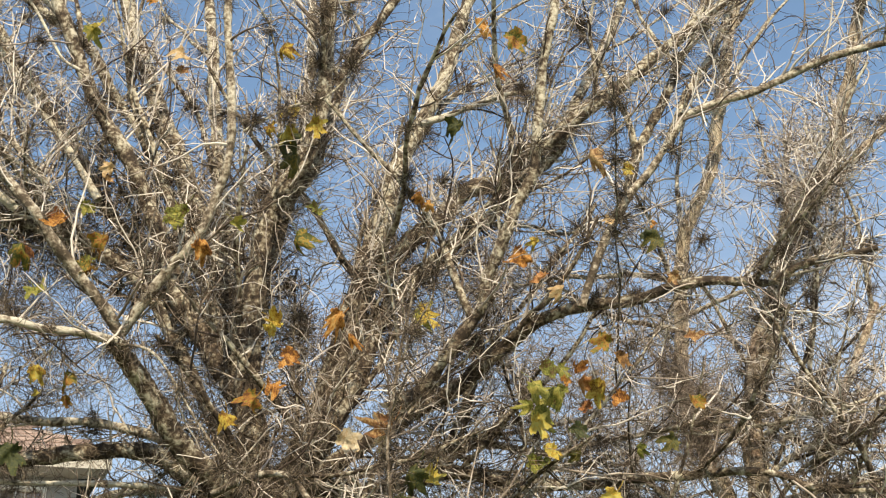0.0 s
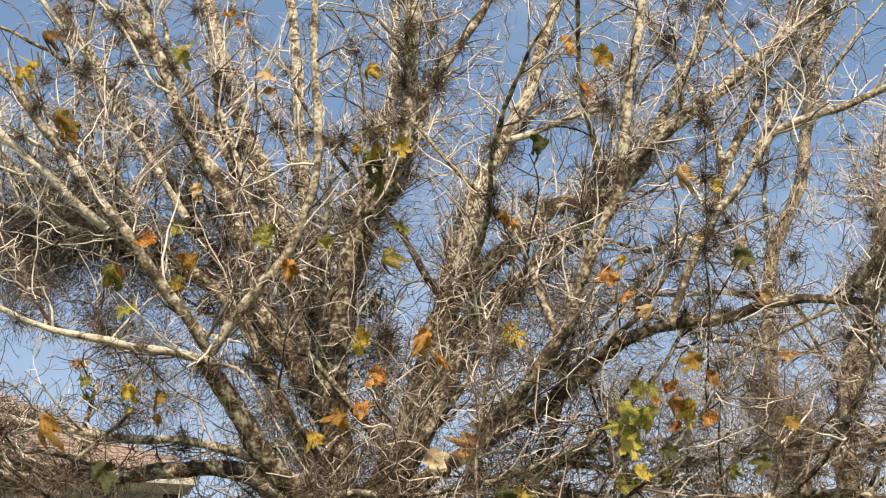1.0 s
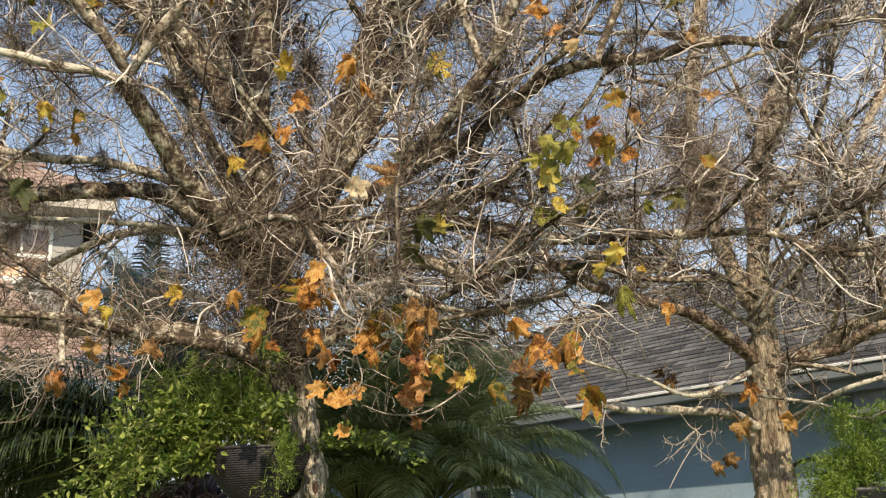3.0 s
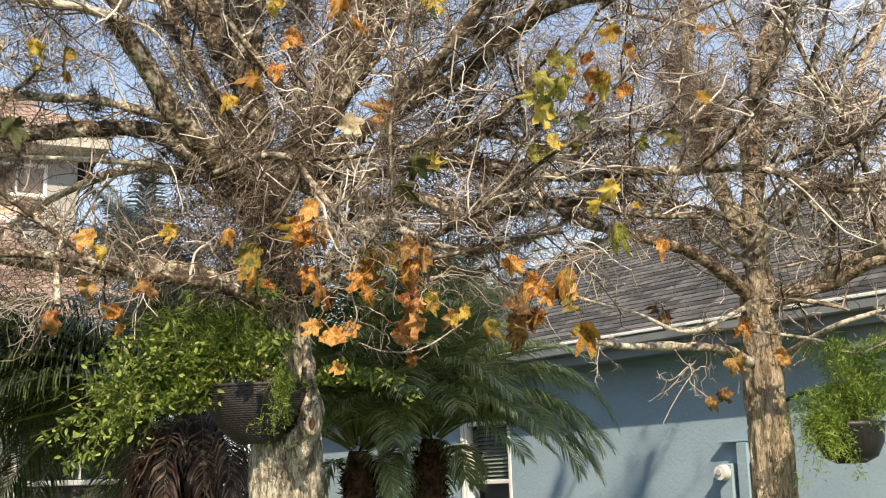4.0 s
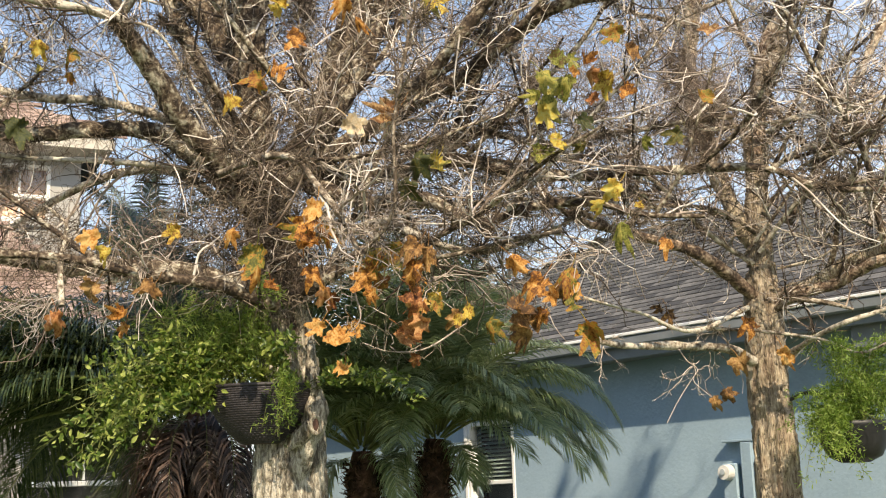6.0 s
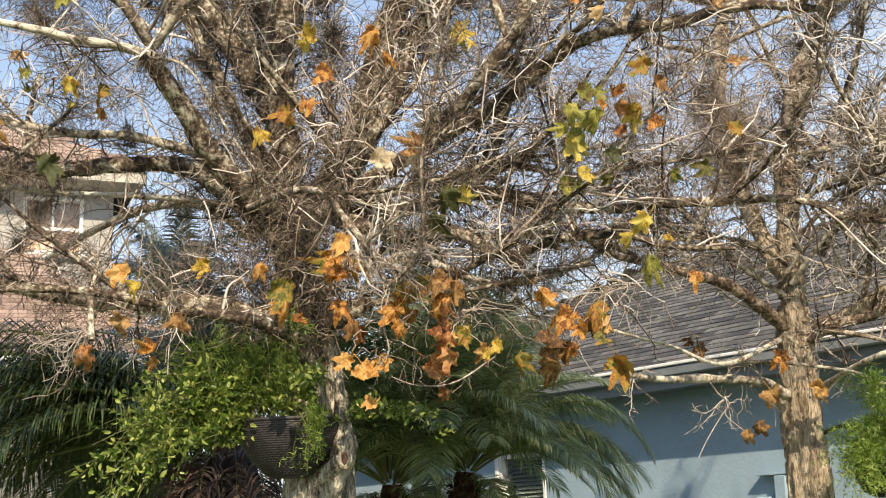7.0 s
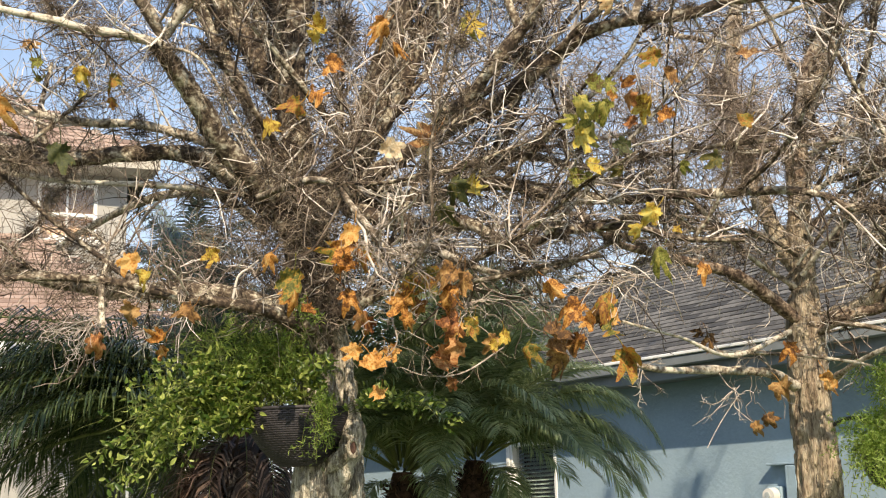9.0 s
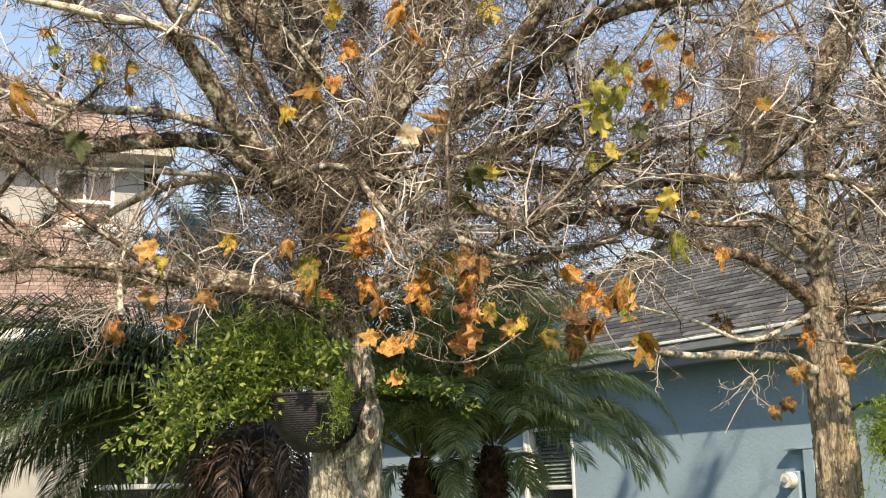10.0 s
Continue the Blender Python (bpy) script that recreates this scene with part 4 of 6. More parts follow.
limb(tree_a, 0.038, 0.028, (-0.96, 5.80, 3.52), (-1.16, 5.84, 4.02), (-1.38, 5.87, 4.30), (-1.55, 5.91, 4.50), (-1.69, 5.95, 4.68), (-1.82, 5.98, 4.90), (-1.92, 6.02, 5.09), (-2.03, 6.05, 5.30), (-2.19, 6.09, 5.58), (-2.33, 6.13, 5.79), (-2.50, 6.16, 6.10), (-2.77, 6.20, 6.53))
limb(tree_a, 0.066, 0.038, (-0.82, 5.75, 2.99), (-0.95, 5.62, 3.03), (-1.06, 5.50, 3.10), (-1.16, 5.38, 3.21), (-1.25, 5.25, 3.37), (-1.33, 5.12, 3.49), (-1.38, 5.00, 3.56))
limb(tree_a, 0.0268, 0.019, (-1.35, 5.00, 3.59), (-1.42, 4.93, 3.71), (-1.52, 4.87, 3.85), (-1.60, 4.80, 3.96), (-1.69, 4.73, 4.10), (-1.86, 4.72, 4.31), (-2.00, 4.70, 4.51), (-2.13, 4.65, 4.68), (-2.27, 4.60, 4.88), (-2.44, 4.55, 5.10))
limb(tree_a, 0.020, 0.012, (-1.37, 5.00, 3.57), (-1.48, 4.90, 3.57), (-1.64, 4.80, 3.57), (-1.71, 4.75, 3.58), (-1.90, 4.72, 3.62), (-2.06, 4.70, 3.68), (-2.19, 4.68, 3.74), (-2.33, 4.65, 3.80))
limb(tree_a, 0.026, 0.018, (-1.35, 5.00, 3.60), (-1.28, 4.97, 3.69), (-1.18, 4.94, 3.81), (-1.10, 4.91, 3.90), (-1.01, 4.88, 3.98), (-0.92, 4.85, 4.17), (-0.86, 4.82, 4.32), (-0.84, 4.79, 4.57), (-0.85, 4.76, 4.85), (-0.86, 4.73, 5.15), (-0.86, 4.70, 5.39))
limb(tree_a, 0.024, 0.022, (-2.09, 5.60, 4.58), (-2.21, 5.50, 4.67), (-2.34, 5.40, 4.79), (-2.45, 5.35, 4.89), (-2.60, 5.30, 5.03), (-2.78, 5.25, 5.21))
limb(tree_a, 0.018, 0.012, (-1.88, 5.50, 4.62), (-1.98, 5.45, 4.76), (-2.08, 5.40, 4.87), (-2.23, 5.35, 5.01), (-2.37, 5.30, 5.13))
limb(tree_a, 0.022, 0.013, (-1.70, 5.70, 4.66), (-1.84, 5.70, 4.91), (-1.96, 5.70, 5.11), (-2.14, 5.70, 5.37), (-2.27, 5.70, 5.61), (-2.40, 5.70, 5.85), (-2.65, 5.70, 6.20), (-2.80, 5.70, 6.47))
limb(tree_a, 0.006, 0.004, (-1.77, 5.30, 5.37), (-1.89, 5.20, 5.33), (-1.97, 5.15, 5.28), (-2.16, 5.10, 5.24), (-2.26, 5.05, 5.15), (-2.35, 5.00, 5.04))
limb(tree_a, 0.009, 0.006, (-1.75, 5.40, 5.27), (-1.86, 5.40, 5.37), (-2.01, 5.40, 5.68), (-2.13, 5.40, 5.84), (-2.27, 5.40, 6.01))
limb(tree_a, 0.046, 0.031, (-0.95, 6.00, 3.59), (-1.01, 6.06, 4.10), (-1.09, 6.12, 4.50), (-1.15, 6.19, 4.96), (-1.19, 6.25, 5.34), (-1.23, 6.31, 5.78), (-1.26, 6.38, 6.16), (-1.31, 6.44, 6.60), (-1.35, 6.50, 6.98))
limb(tree_a, 0.042, 0.026, (-0.91, 5.90, 3.90), (-0.86, 5.96, 4.31), (-0.76, 6.01, 4.67), (-0.69, 6.07, 5.05), (-0.66, 6.13, 5.38), (-0.64, 6.19, 5.69), (-0.62, 6.24, 6.06), (-0.61, 6.30, 6.58))
limb(tree_a, 0.032, 0.022, (-0.79, 5.60, 4.41), (-0.64, 5.64, 4.63), (-0.55, 5.67, 4.78), (-0.51, 5.71, 4.99), (-0.43, 5.75, 5.24), (-0.38, 5.79, 5.46), (-0.26, 5.83, 5.68), (-0.11, 5.86, 5.93), (0.01, 5.90, 6.17))
limb(tree_a, 0.074, 0.034, (-0.81, 5.85, 3.07), (-0.69, 5.88, 3.24), (-0.59, 5.90, 3.45), (-0.51, 5.92, 3.70), (-0.44, 5.95, 3.96), (-0.34, 5.97, 4.21), (-0.28, 6.00, 4.45), (-0.21, 6.03, 4.67), (-0.15, 6.05, 4.89), (-0.07, 6.08, 5.07), (0.02, 6.10, 5.26), (0.15, 6.12, 5.51), (0.23, 6.15, 5.78), (0.35, 6.17, 6.15), (0.44, 6.20, 6.46))
limb(tree_a, 0.060, 0.030, (-0.76, 5.80, 3.07), (-0.61, 5.81, 3.31), (-0.50, 5.81, 3.54), (-0.40, 5.82, 3.87), (-0.33, 5.82, 4.13), (-0.19, 5.83, 4.26), (-0.06, 5.83, 4.38), (0.08, 5.84, 4.49), (0.23, 5.84, 4.65), (0.43, 5.85, 4.71), (0.54, 5.86, 4.87), (0.66, 5.86, 4.90), (0.83, 5.87, 5.04), (1.00, 5.87, 5.17), (1.18, 5.88, 5.30), (1.36, 5.88, 5.46), (1.52, 5.89, 5.58), (1.76, 5.89, 5.77), (2.00, 5.90, 5.98))
limb(tree_a, 0.052, 0.025, (-0.70, 5.75, 3.07), (-0.52, 5.78, 3.35), (-0.36, 5.80, 3.67), (-0.26, 5.83, 3.92), (-0.12, 5.86, 4.12), (0.07, 5.88, 4.29), (0.22, 5.91, 4.43), (0.38, 5.94, 4.57), (0.54, 5.96, 4.74), (0.75, 5.99, 4.94), (0.90, 6.02, 5.28), (1.07, 6.05, 5.59), (1.21, 6.07, 5.88), (1.34, 6.10, 6.27))
limb(tree_a, 0.050, 0.014, (-0.78, 5.75, 3.00), (-0.66, 5.72, 3.07), (-0.53, 5.68, 3.13), (-0.40, 5.65, 3.21), (-0.23, 5.62, 3.30), (-0.04, 5.59, 3.39), (0.13, 5.55, 3.47), (0.25, 5.52, 3.56), (0.37, 5.49, 3.64), (0.48, 5.46, 3.71), (0.59, 5.42, 3.74), (0.74, 5.39, 3.76), (0.87, 5.36, 3.75), (0.99, 5.33, 3.75), (1.13, 5.29, 3.78), (1.30, 5.26, 3.79), (1.44, 5.23, 3.76), (1.56, 5.20, 3.73), (1.68, 5.17, 3.78), (1.83, 5.13, 3.80), (2.05, 5.10, 3.84))
limb(tree_a, 0.035, 0.022, (-0.25, 5.45, 3.24), (-0.15, 5.41, 3.33), (-0.04, 5.37, 3.41), (0.04, 5.32, 3.50), (0.15, 5.28, 3.62), (0.24, 5.24, 3.74), (0.28, 5.20, 3.87), (0.38, 5.15, 4.04), (0.46, 5.11, 4.21), (0.53, 5.07, 4.33), (0.56, 5.03, 4.52), (0.61, 4.99, 4.80), (0.67, 4.94, 5.03), (0.74, 4.90, 5.33))
limb(tree_a, 0.021, 0.017, (0.69, 5.20, 3.67), (0.76, 5.18, 3.84), (0.84, 5.16, 4.00), (0.96, 5.14, 4.19), (1.08, 5.13, 4.32), (1.19, 5.11, 4.47), (1.28, 5.09, 4.58), (1.44, 5.07, 4.63), (1.60, 5.05, 4.66), (1.80, 5.04, 4.75), (2.00, 5.02, 4.82), (2.29, 5.00, 4.88))
limb(tree_a, 0.019, 0.011, (0.01, 5.75, 5.03), (0.15, 5.77, 5.08), (0.34, 5.79, 5.16), (0.52, 5.81, 5.22), (0.68, 5.83, 5.25))
limb(tree_a, 0.032, 0.020, (1.11, 6.00, 4.63), (1.21, 6.04, 4.93), (1.41, 6.08, 5.28), (1.53, 6.12, 5.53), (1.68, 6.16, 5.79), (1.85, 6.20, 6.14))
limb(tree_a, 0.028, 0.018, (1.39, 6.00, 4.97), (1.54, 6.06, 5.29), (1.66, 6.12, 5.48), (1.78, 6.18, 5.67), (1.92, 6.24, 5.95), (2.06, 6.30, 6.29))
limb(tree_a, 0.043, 0.010, (-0.66, 5.75, 3.00), (-0.51, 5.71, 2.94), (-0.35, 5.67, 2.88), (-0.23, 5.63, 2.88), (-0.08, 5.59, 2.87), (0.07, 5.54, 2.77), (0.19, 5.50, 2.74), (0.32, 5.46, 2.77), (0.48, 5.42, 2.79), (0.67, 5.38, 2.77), (0.88, 5.34, 2.71), (1.12, 5.30, 2.68))
limb(tree_a, 0.040, 0.013, (-0.69, 5.85, 3.11), (-0.41, 5.82, 3.05), (-0.14, 5.79, 3.07), (0.03, 5.75, 3.10), (0.19, 5.72, 3.06), (0.34, 5.69, 3.02), (0.51, 5.66, 2.98), (0.68, 5.62, 2.96), (0.86, 5.59, 2.97), (1.06, 5.56, 2.96), (1.27, 5.53, 2.96), (1.41, 5.50, 2.94), (1.53, 5.46, 2.90), (1.67, 5.43, 2.83), (1.98, 5.40, 2.80))
limb(tree_a, 0.026, 0.012, (-0.64, 5.90, 3.08), (-0.31, 5.93, 3.19), (-0.08, 5.96, 3.25), (0.20, 5.99, 3.30), (0.49, 6.01, 3.24), (0.78, 6.04, 3.27), (1.13, 6.07, 3.33), (1.49, 6.10, 3.38))
limb(tree_a, 0.027, 0.010, (-0.70, 5.50, 2.76), (-0.49, 5.48, 2.70), (-0.29, 5.47, 2.74), (-0.09, 5.45, 2.65), (0.11, 5.43, 2.59), (0.31, 5.42, 2.61), (0.51, 5.40, 2.66))
limb(tree_a, 0.014, 0.006, (0.27, 5.40, 2.76), (0.42, 5.36, 2.90), (0.55, 5.32, 3.04), (0.69, 5.28, 3.18), (0.81, 5.24, 3.29), (0.94, 5.20, 3.41))
limb(tree_a, 0.009, 0.005, (-0.14, 4.90, 3.44), (-0.16, 4.80, 3.65), (-0.18, 4.70, 3.81))
limb(tree_b, 0.070, 0.035, (1.68, 6.60, 2.68), (1.70, 6.60, 3.05), (1.71, 6.60, 3.37), (1.75, 6.60, 3.60), (1.84, 6.60, 3.86), (1.95, 6.60, 4.13), (2.04, 6.60, 4.37), (2.11, 6.60, 4.58), (2.21, 6.60, 4.87), (2.46, 6.60, 5.05), (2.58, 6.60, 5.36), (2.69, 6.60, 5.64), (2.82, 6.60, 6.01), (2.96, 6.60, 6.45))
limb(tree_b, 0.050, 0.036, (1.67, 6.60, 2.77), (1.59, 6.62, 2.94), (1.50, 6.65, 3.23), (1.44, 6.67, 3.50), (1.40, 6.70, 3.78), (1.44, 6.72, 4.10), (1.49, 6.75, 4.42), (1.59, 6.78, 4.80), (1.82, 6.80, 5.25), (1.92, 6.83, 5.63), (2.03, 6.85, 6.03), (2.16, 6.88, 6.44), (2.27, 6.90, 6.83))
limb(tree_b, 0.033, 0.023, (1.70, 6.55, 3.29), (1.77, 6.53, 3.84), (1.87, 6.51, 4.06), (1.99, 6.49, 4.29), (2.10, 6.46, 4.46), (2.28, 6.44, 4.75), (2.62, 6.42, 5.07), (2.82, 6.40, 5.24))
limb(tree_b, 0.030, 0.022, (1.85, 6.60, 2.92), (2.12, 6.62, 3.33), (2.29, 6.65, 3.68), (2.41, 6.67, 3.88), (2.59, 6.70, 4.20))
limb(tree_b, 0.018, 0.010, (1.76, 6.50, 3.40), (1.92, 6.40, 3.46), (2.13, 6.30, 3.45), (2.41, 6.20, 3.51))
limb(tree_b, 0.018, 0.010, (1.70, 6.50, 3.15), (1.91, 6.43, 3.27), (2.07, 6.37, 3.28), (2.37, 6.30, 3.24))
limb(tree_a, 0.037, 0.027, (-0.83, 5.80, 2.85), (-1.43, 5.80, 4.13), (-1.81, 5.80, 4.45), (-2.20, 5.75, 4.62), (-2.61, 5.70, 4.78), (-3.00, 5.70, 4.90))
limb(tree_a, 0.008, 0.004, (-0.79, 4.80, 4.47), (-0.59, 4.80, 4.58), (-0.40, 4.80, 4.64), (-0.21, 4.80, 4.87))
limb(tree_a, 0.050, 0.027, (-0.87, 5.70, 2.84), (-1.29, 5.60, 3.21), (-1.64, 5.50, 3.23), (-1.98, 5.40, 3.19), (-2.42, 5.30, 3.27))
limb(tree_a, 0.026, 0.019, (-1.09, 6.00, 2.98), (-1.37, 6.20, 3.20), (-1.69, 6.40, 3.28), (-2.00, 6.50, 3.21), (-2.37, 6.60, 3.04))
limb(tree_a, 0.046, 0.030, (-0.80, 5.66, 2.46), (-0.68, 5.62, 2.465), (-0.56, 5.58, 2.51), (-0.47, 5.55, 2.56))
limb(tree_a, 0.052, 0.024, (-0.83, 5.60, 2.47), (-1.21, 5.50, 2.55), (-1.49, 5.40, 2.56), (-1.84, 5.30, 2.59), (-2.19, 5.20, 2.68), (-2.39, 5.20, 2.71))
limb(tree_a, 0.036, 0.008, (-0.77, 5.50, 2.38), (-1.01, 5.30, 2.45), (-1.24, 5.20, 2.48), (-1.55, 5.10, 2.54), (-1.96, 5.00, 2.56), (-2.24, 5.00, 2.50))
limb(tree_a, 0.018, 0.011, (-0.97, 5.20, 2.92), (-0.76, 5.00, 2.93), (-0.61, 4.90, 2.89), (-0.50, 4.80, 2.73), (-0.41, 4.75, 2.60), (-0.33, 4.70, 2.44))
limb(tree_a, 0.020, 0.009, (-0.69, 6.00, 2.84), (-0.25, 6.20, 2.97), (0.10, 6.30, 3.01), (0.57, 6.40, 3.03), (1.05, 6.40, 3.14))
limb(tree_a, 0.017, 0.006, (-0.63, 5.70, 2.56), (-0.33, 5.50, 2.62), (-0.02, 5.30, 2.54), (0.27, 5.20, 2.59), (0.50, 5.10, 2.58))
limb(tree_a, 0.013, 0.006, (-1.58, 5.00, 2.33), (-1.62, 5.10, 2.54), (-1.63, 5.20, 2.71), (-1.72, 5.20, 2.80))
limb(tree_a, 0.007, 0.004, (-1.37, 5.00, 3.56), (-1.18, 4.90, 3.46), (-1.01, 4.80, 3.19), (-0.84, 4.70, 2.93), (-0.74, 4.70, 2.84))
limb(tree_a, 0.010, 0.005, (-0.33, 4.70, 2.44), (-0.20, 4.60, 2.59), (-0.19, 4.60, 2.90), (-0.13, 4.60, 3.27), (-0.06, 4.60, 3.55))
limb(tree_a, 0.025, 0.018, (-0.83, 5.80, 2.85), (-1.23, 5.70, 3.27), (-1.56, 5.60, 3.39), (-1.86, 5.50, 3.40), (-2.15, 5.40, 3.44), (-2.47, 5.40, 3.51))
limb(tree_a, 0.015, 0.009, (-1.12, 5.60, 3.05), (-1.53, 5.50, 3.08), (-1.89, 5.40, 3.08), (-2.25, 5.30, 3.13), (-2.46, 5.30, 3.16))
limb(tree_a, 0.034, 0.031, (-0.83, 5.80, 2.85), (-1.09, 5.90, 3.86), (-1.77, 6.10, 4.52), (-2.35, 6.30, 4.92), (-2.87, 6.40, 5.32), (-3.42, 6.50, 5.96), (-3.78, 6.50, 6.34))
limb(tree_a, 0.013, 0.009, (-0.74, 5.80, 3.07), (-0.37, 5.90, 3.05), (-0.03, 6.00, 3.28), (0.38, 6.10, 3.38), (0.85, 6.20, 3.47))
limb(tree_a, 0.004, 0.002, (0.07, 5.20, 2.23), (-0.10, 5.10, 2.12), (-0.24, 5.00, 2.10), (-0.35, 5.00, 2.14))
limb(tree_a, 0.004, 0.002, (-0.33, 4.70, 2.44), (-0.36, 4.70, 2.31), (-0.34, 4.70, 2.20), (-0.39, 4.70, 2.13))
limb(tree_a, 0.004, 0.002, (-0.41, 4.75, 2.60), (-0.28, 4.70, 2.50), (-0.16, 4.70, 2.41), (-0.08, 4.70, 2.32))
limb(tree_b, 0.013, 0.007, (1.38, 6.50, 3.42), (1.89, 6.40, 3.44), (2.47, 6.30, 3.46))
limb(tree_b, 0.016, 0.007, (1.62, 6.50, 2.68), (1.33, 6.30, 2.83), (1.05, 6.20, 3.09), (0.70, 6.10, 3.16))
limb(tree_b, 0.015, 0.007, (1.67, 6.50, 2.83), (1.43, 6.30, 2.92), (1.12, 6.20, 2.94), (0.77, 6.10, 2.88))
limb(tree_b, 0.015, 0.007, (1.71, 6.50, 2.98), (1.91, 6.30, 3.17), (2.16, 6.20, 3.19))
limb(tree_b, 0.046, 0.036, (1.71, 6.60, 2.47), (1.78, 6.55, 2.51), (1.93, 6.45, 2.56), (2.06, 6.35, 2.64), (2.18, 6.25, 2.67), (2.36, 6.10, 2.69))
limb(tree_b, 0.036, 0.030, (1.71, 6.60, 2.45), (1.79, 6.50, 2.50), (2.01, 6.40, 2.54), (2.10, 6.30, 2.59), (2.18, 6.20, 2.62), (2.41, 6.10, 2.64))
limb(tree_b, 0.018, 0.009, (1.72, 6.55, 2.43), (1.79, 6.40, 2.46), (1.94, 6.30, 2.42), (2.05, 6.25, 2.38))
limb(tree_b, 0.011, 0.007, (1.15, 6.20, 2.31), (1.32, 6.20, 2.30), (1.55, 6.20, 2.28), (1.86, 6.20, 2.23), (2.03, 6.15, 2.15), (2.21, 6.10, 2.21), (2.38, 6.00, 2.25))
limb(tree_b, 0.010, 0.006, (1.85, 6.20, 3.00), (1.92, 6.20, 2.90), (2.12, 6.20, 2.82), (2.28, 6.20, 2.73), (2.44, 6.20, 2.62))
limb(tree_b, 0.007, 0.004, (1.72, 6.40, 2.63), (1.92, 6.35, 2.67), (2.08, 6.30, 2.75), (2.28, 6.20, 2.75), (2.53, 6.20, 2.86))
limb(tree_b, 0.003, 0.002, (1.11, 6.10, 2.21), (1.15, 6.05, 2.13), (1.19, 6.00, 2.08), (1.17, 6.00, 2.02), (1.25, 6.00, 1.94))
limb(tree_b, 0.002, 0.002, (1.19, 6.00, 2.08), (1.11, 6.00, 1.97), (1.02, 6.00, 1.83))
limb(tree_b, 0.027, 0.015, (1.58, 6.50, 2.16), (1.40, 6.30, 2.21), (1.11, 6.10, 2.21), (0.86, 5.90, 2.19), (0.67, 5.80, 2.22))
limb(tree_b, 0.020, 0.009, (1.77, 6.50, 2.19), (1.82, 6.30, 2.23), (1.93, 6.10, 2.29), (2.12, 6.00, 2.35))
limb(tree_b, 0.036, 0.013, (1.62, 6.55, 2.52), (1.30, 6.30, 2.70), (0.96, 6.10, 2.77), (0.66, 5.90, 2.81), (0.45, 5.80, 2.95))
limb(tree_b, 0.013, 0.006, (1.55, 6.40, 2.43), (1.18, 6.00, 2.27), (0.89, 5.80, 2.34), (0.62, 5.70, 2.41))
limb(tree_b, 0.015, 0.007, (1.66, 6.50, 2.74), (1.86, 6.30, 2.99), (2.09, 6.20, 3.04))
limb(tree_b, 0.016, 0.007, (1.44, 6.60, 4.15), (1.78, 6.40, 4.21), (2.18, 6.20, 4.23))
twigs(tree_a, 120, 3100, 13500, 17000, 2.42, 5.0)
twigs(tree_b, 64, 1150, 7400, 9500, 2.42, 4.6)
tangle(tree_a, -1.73, 5.30, 2.73, 0.22, 264)
tangle(tree_a, -1.48, 5.30, 2.55, 0.22, 264)
tangle(tree_a, -1.79, 5.30, 2.51, 0.20, 240)
tangle(tree_a, 0.75, 6.10, 3.20, 0.30, 360)
tangle(tree_a, 1.24, 6.30, 3.46, 0.30, 360)
tangle(tree_a, 0.30, 5.90, 2.93, 0.25, 300)
tangle(tree_a, 1.04, 6.30, 2.94, 0.25, 300)
tangle(tree_a, 0.63, 6.10, 3.57, 0.30, 360)
tangle(tree_a, -0.63, 5.80, 3.05, 0.25, 300)
tangle(tree_a, -0.07, 6.00, 3.50, 0.25, 300)
tangle(tree_a, -1.23, 5.90, 3.51, 0.25, 300)
tangle(tree_a, -2.69, 5.90, 4.80, 0.28, 336)
tangle(tree_a, -2.50, 5.90, 4.55, 0.28, 336)
tangle(tree_a, -2.65, 5.90, 5.01, 0.20, 240)
tangle(tree_a, -2.16, 5.90, 4.62, 0.25, 300)
tangle(tree_a, -2.69, 5.90, 4.53, 0.28, 336)
tangle(tree_a, -2.40, 5.90, 4.78, 0.28, 336)
tangle(tree_a, -1.96, 5.90, 4.44, 0.25, 300)
tangle(tree_a, -0.26, 5.90, 2.79, 0.22, 264)
tangle(tree_a, 0.07, 6.00, 2.75, 0.25, 300)
tangle(tree_a, 0.38, 6.10, 2.70, 0.22, 264)
tangle(tree_a, -0.85, 5.80, 2.90, 0.25, 300)
tangle(tree_a, 0.76, 6.30, 2.97, 0.22, 264)
tangle(tree_a, 0.96, 6.10, 3.54, 0.30, 360)
tangle(tree_a, -1.90, 5.80, 3.93, 0.30, 360)
tangle(tree_a, 0.69, 6.10, 3.81, 0.28, 336)
tangle(tree_a, 1.35, 6.30, 4.04, 0.25, 300)
tangle(tree_a, -2.55, 5.80, 4.44, 0.28, 336)
tangle(tree_a, -2.76, 5.90, 4.78, 0.22, 264)
tangle(tree_a, -2.57, 5.90, 4.62, 0.28, 336)
tangle(tree_a, -2.23, 5.90, 4.66, 0.22, 264)
tangle(tree_a, -1.82, 5.90, 4.63, 0.25, 300)
tangle(tree_a, -2.09, 5.80, 4.17, 0.25, 300)
tangle(tree_a, -0.03, 6.00, 4.11, 0.25, 300)
tangle(tree_a, 0.30, 6.00, 4.25, 0.25, 300)
tangle(tree_a, -0.28, 6.00, 4.00, 0.25, 300)
tangle(tree_a, -0.66, 5.80, 4.49, 0.25, 300)
tangle(tree_a, -0.10, 5.90, 3.35, 0.25, 300)
tangle(tree_a, 0.32, 6.00, 3.47, 0.25, 300)
tangle(tree_a, 0.04, 5.90, 3.05, 0.25, 300)
tangle(tree_a, -0.38, 6.00, 3.05, 0.20, 240)
tangle(tree_a, -1.47, 5.90, 4.54, 0.30, 360)
tangle(tree_a, -0.97, 5.90, 4.43, 0.30, 360)
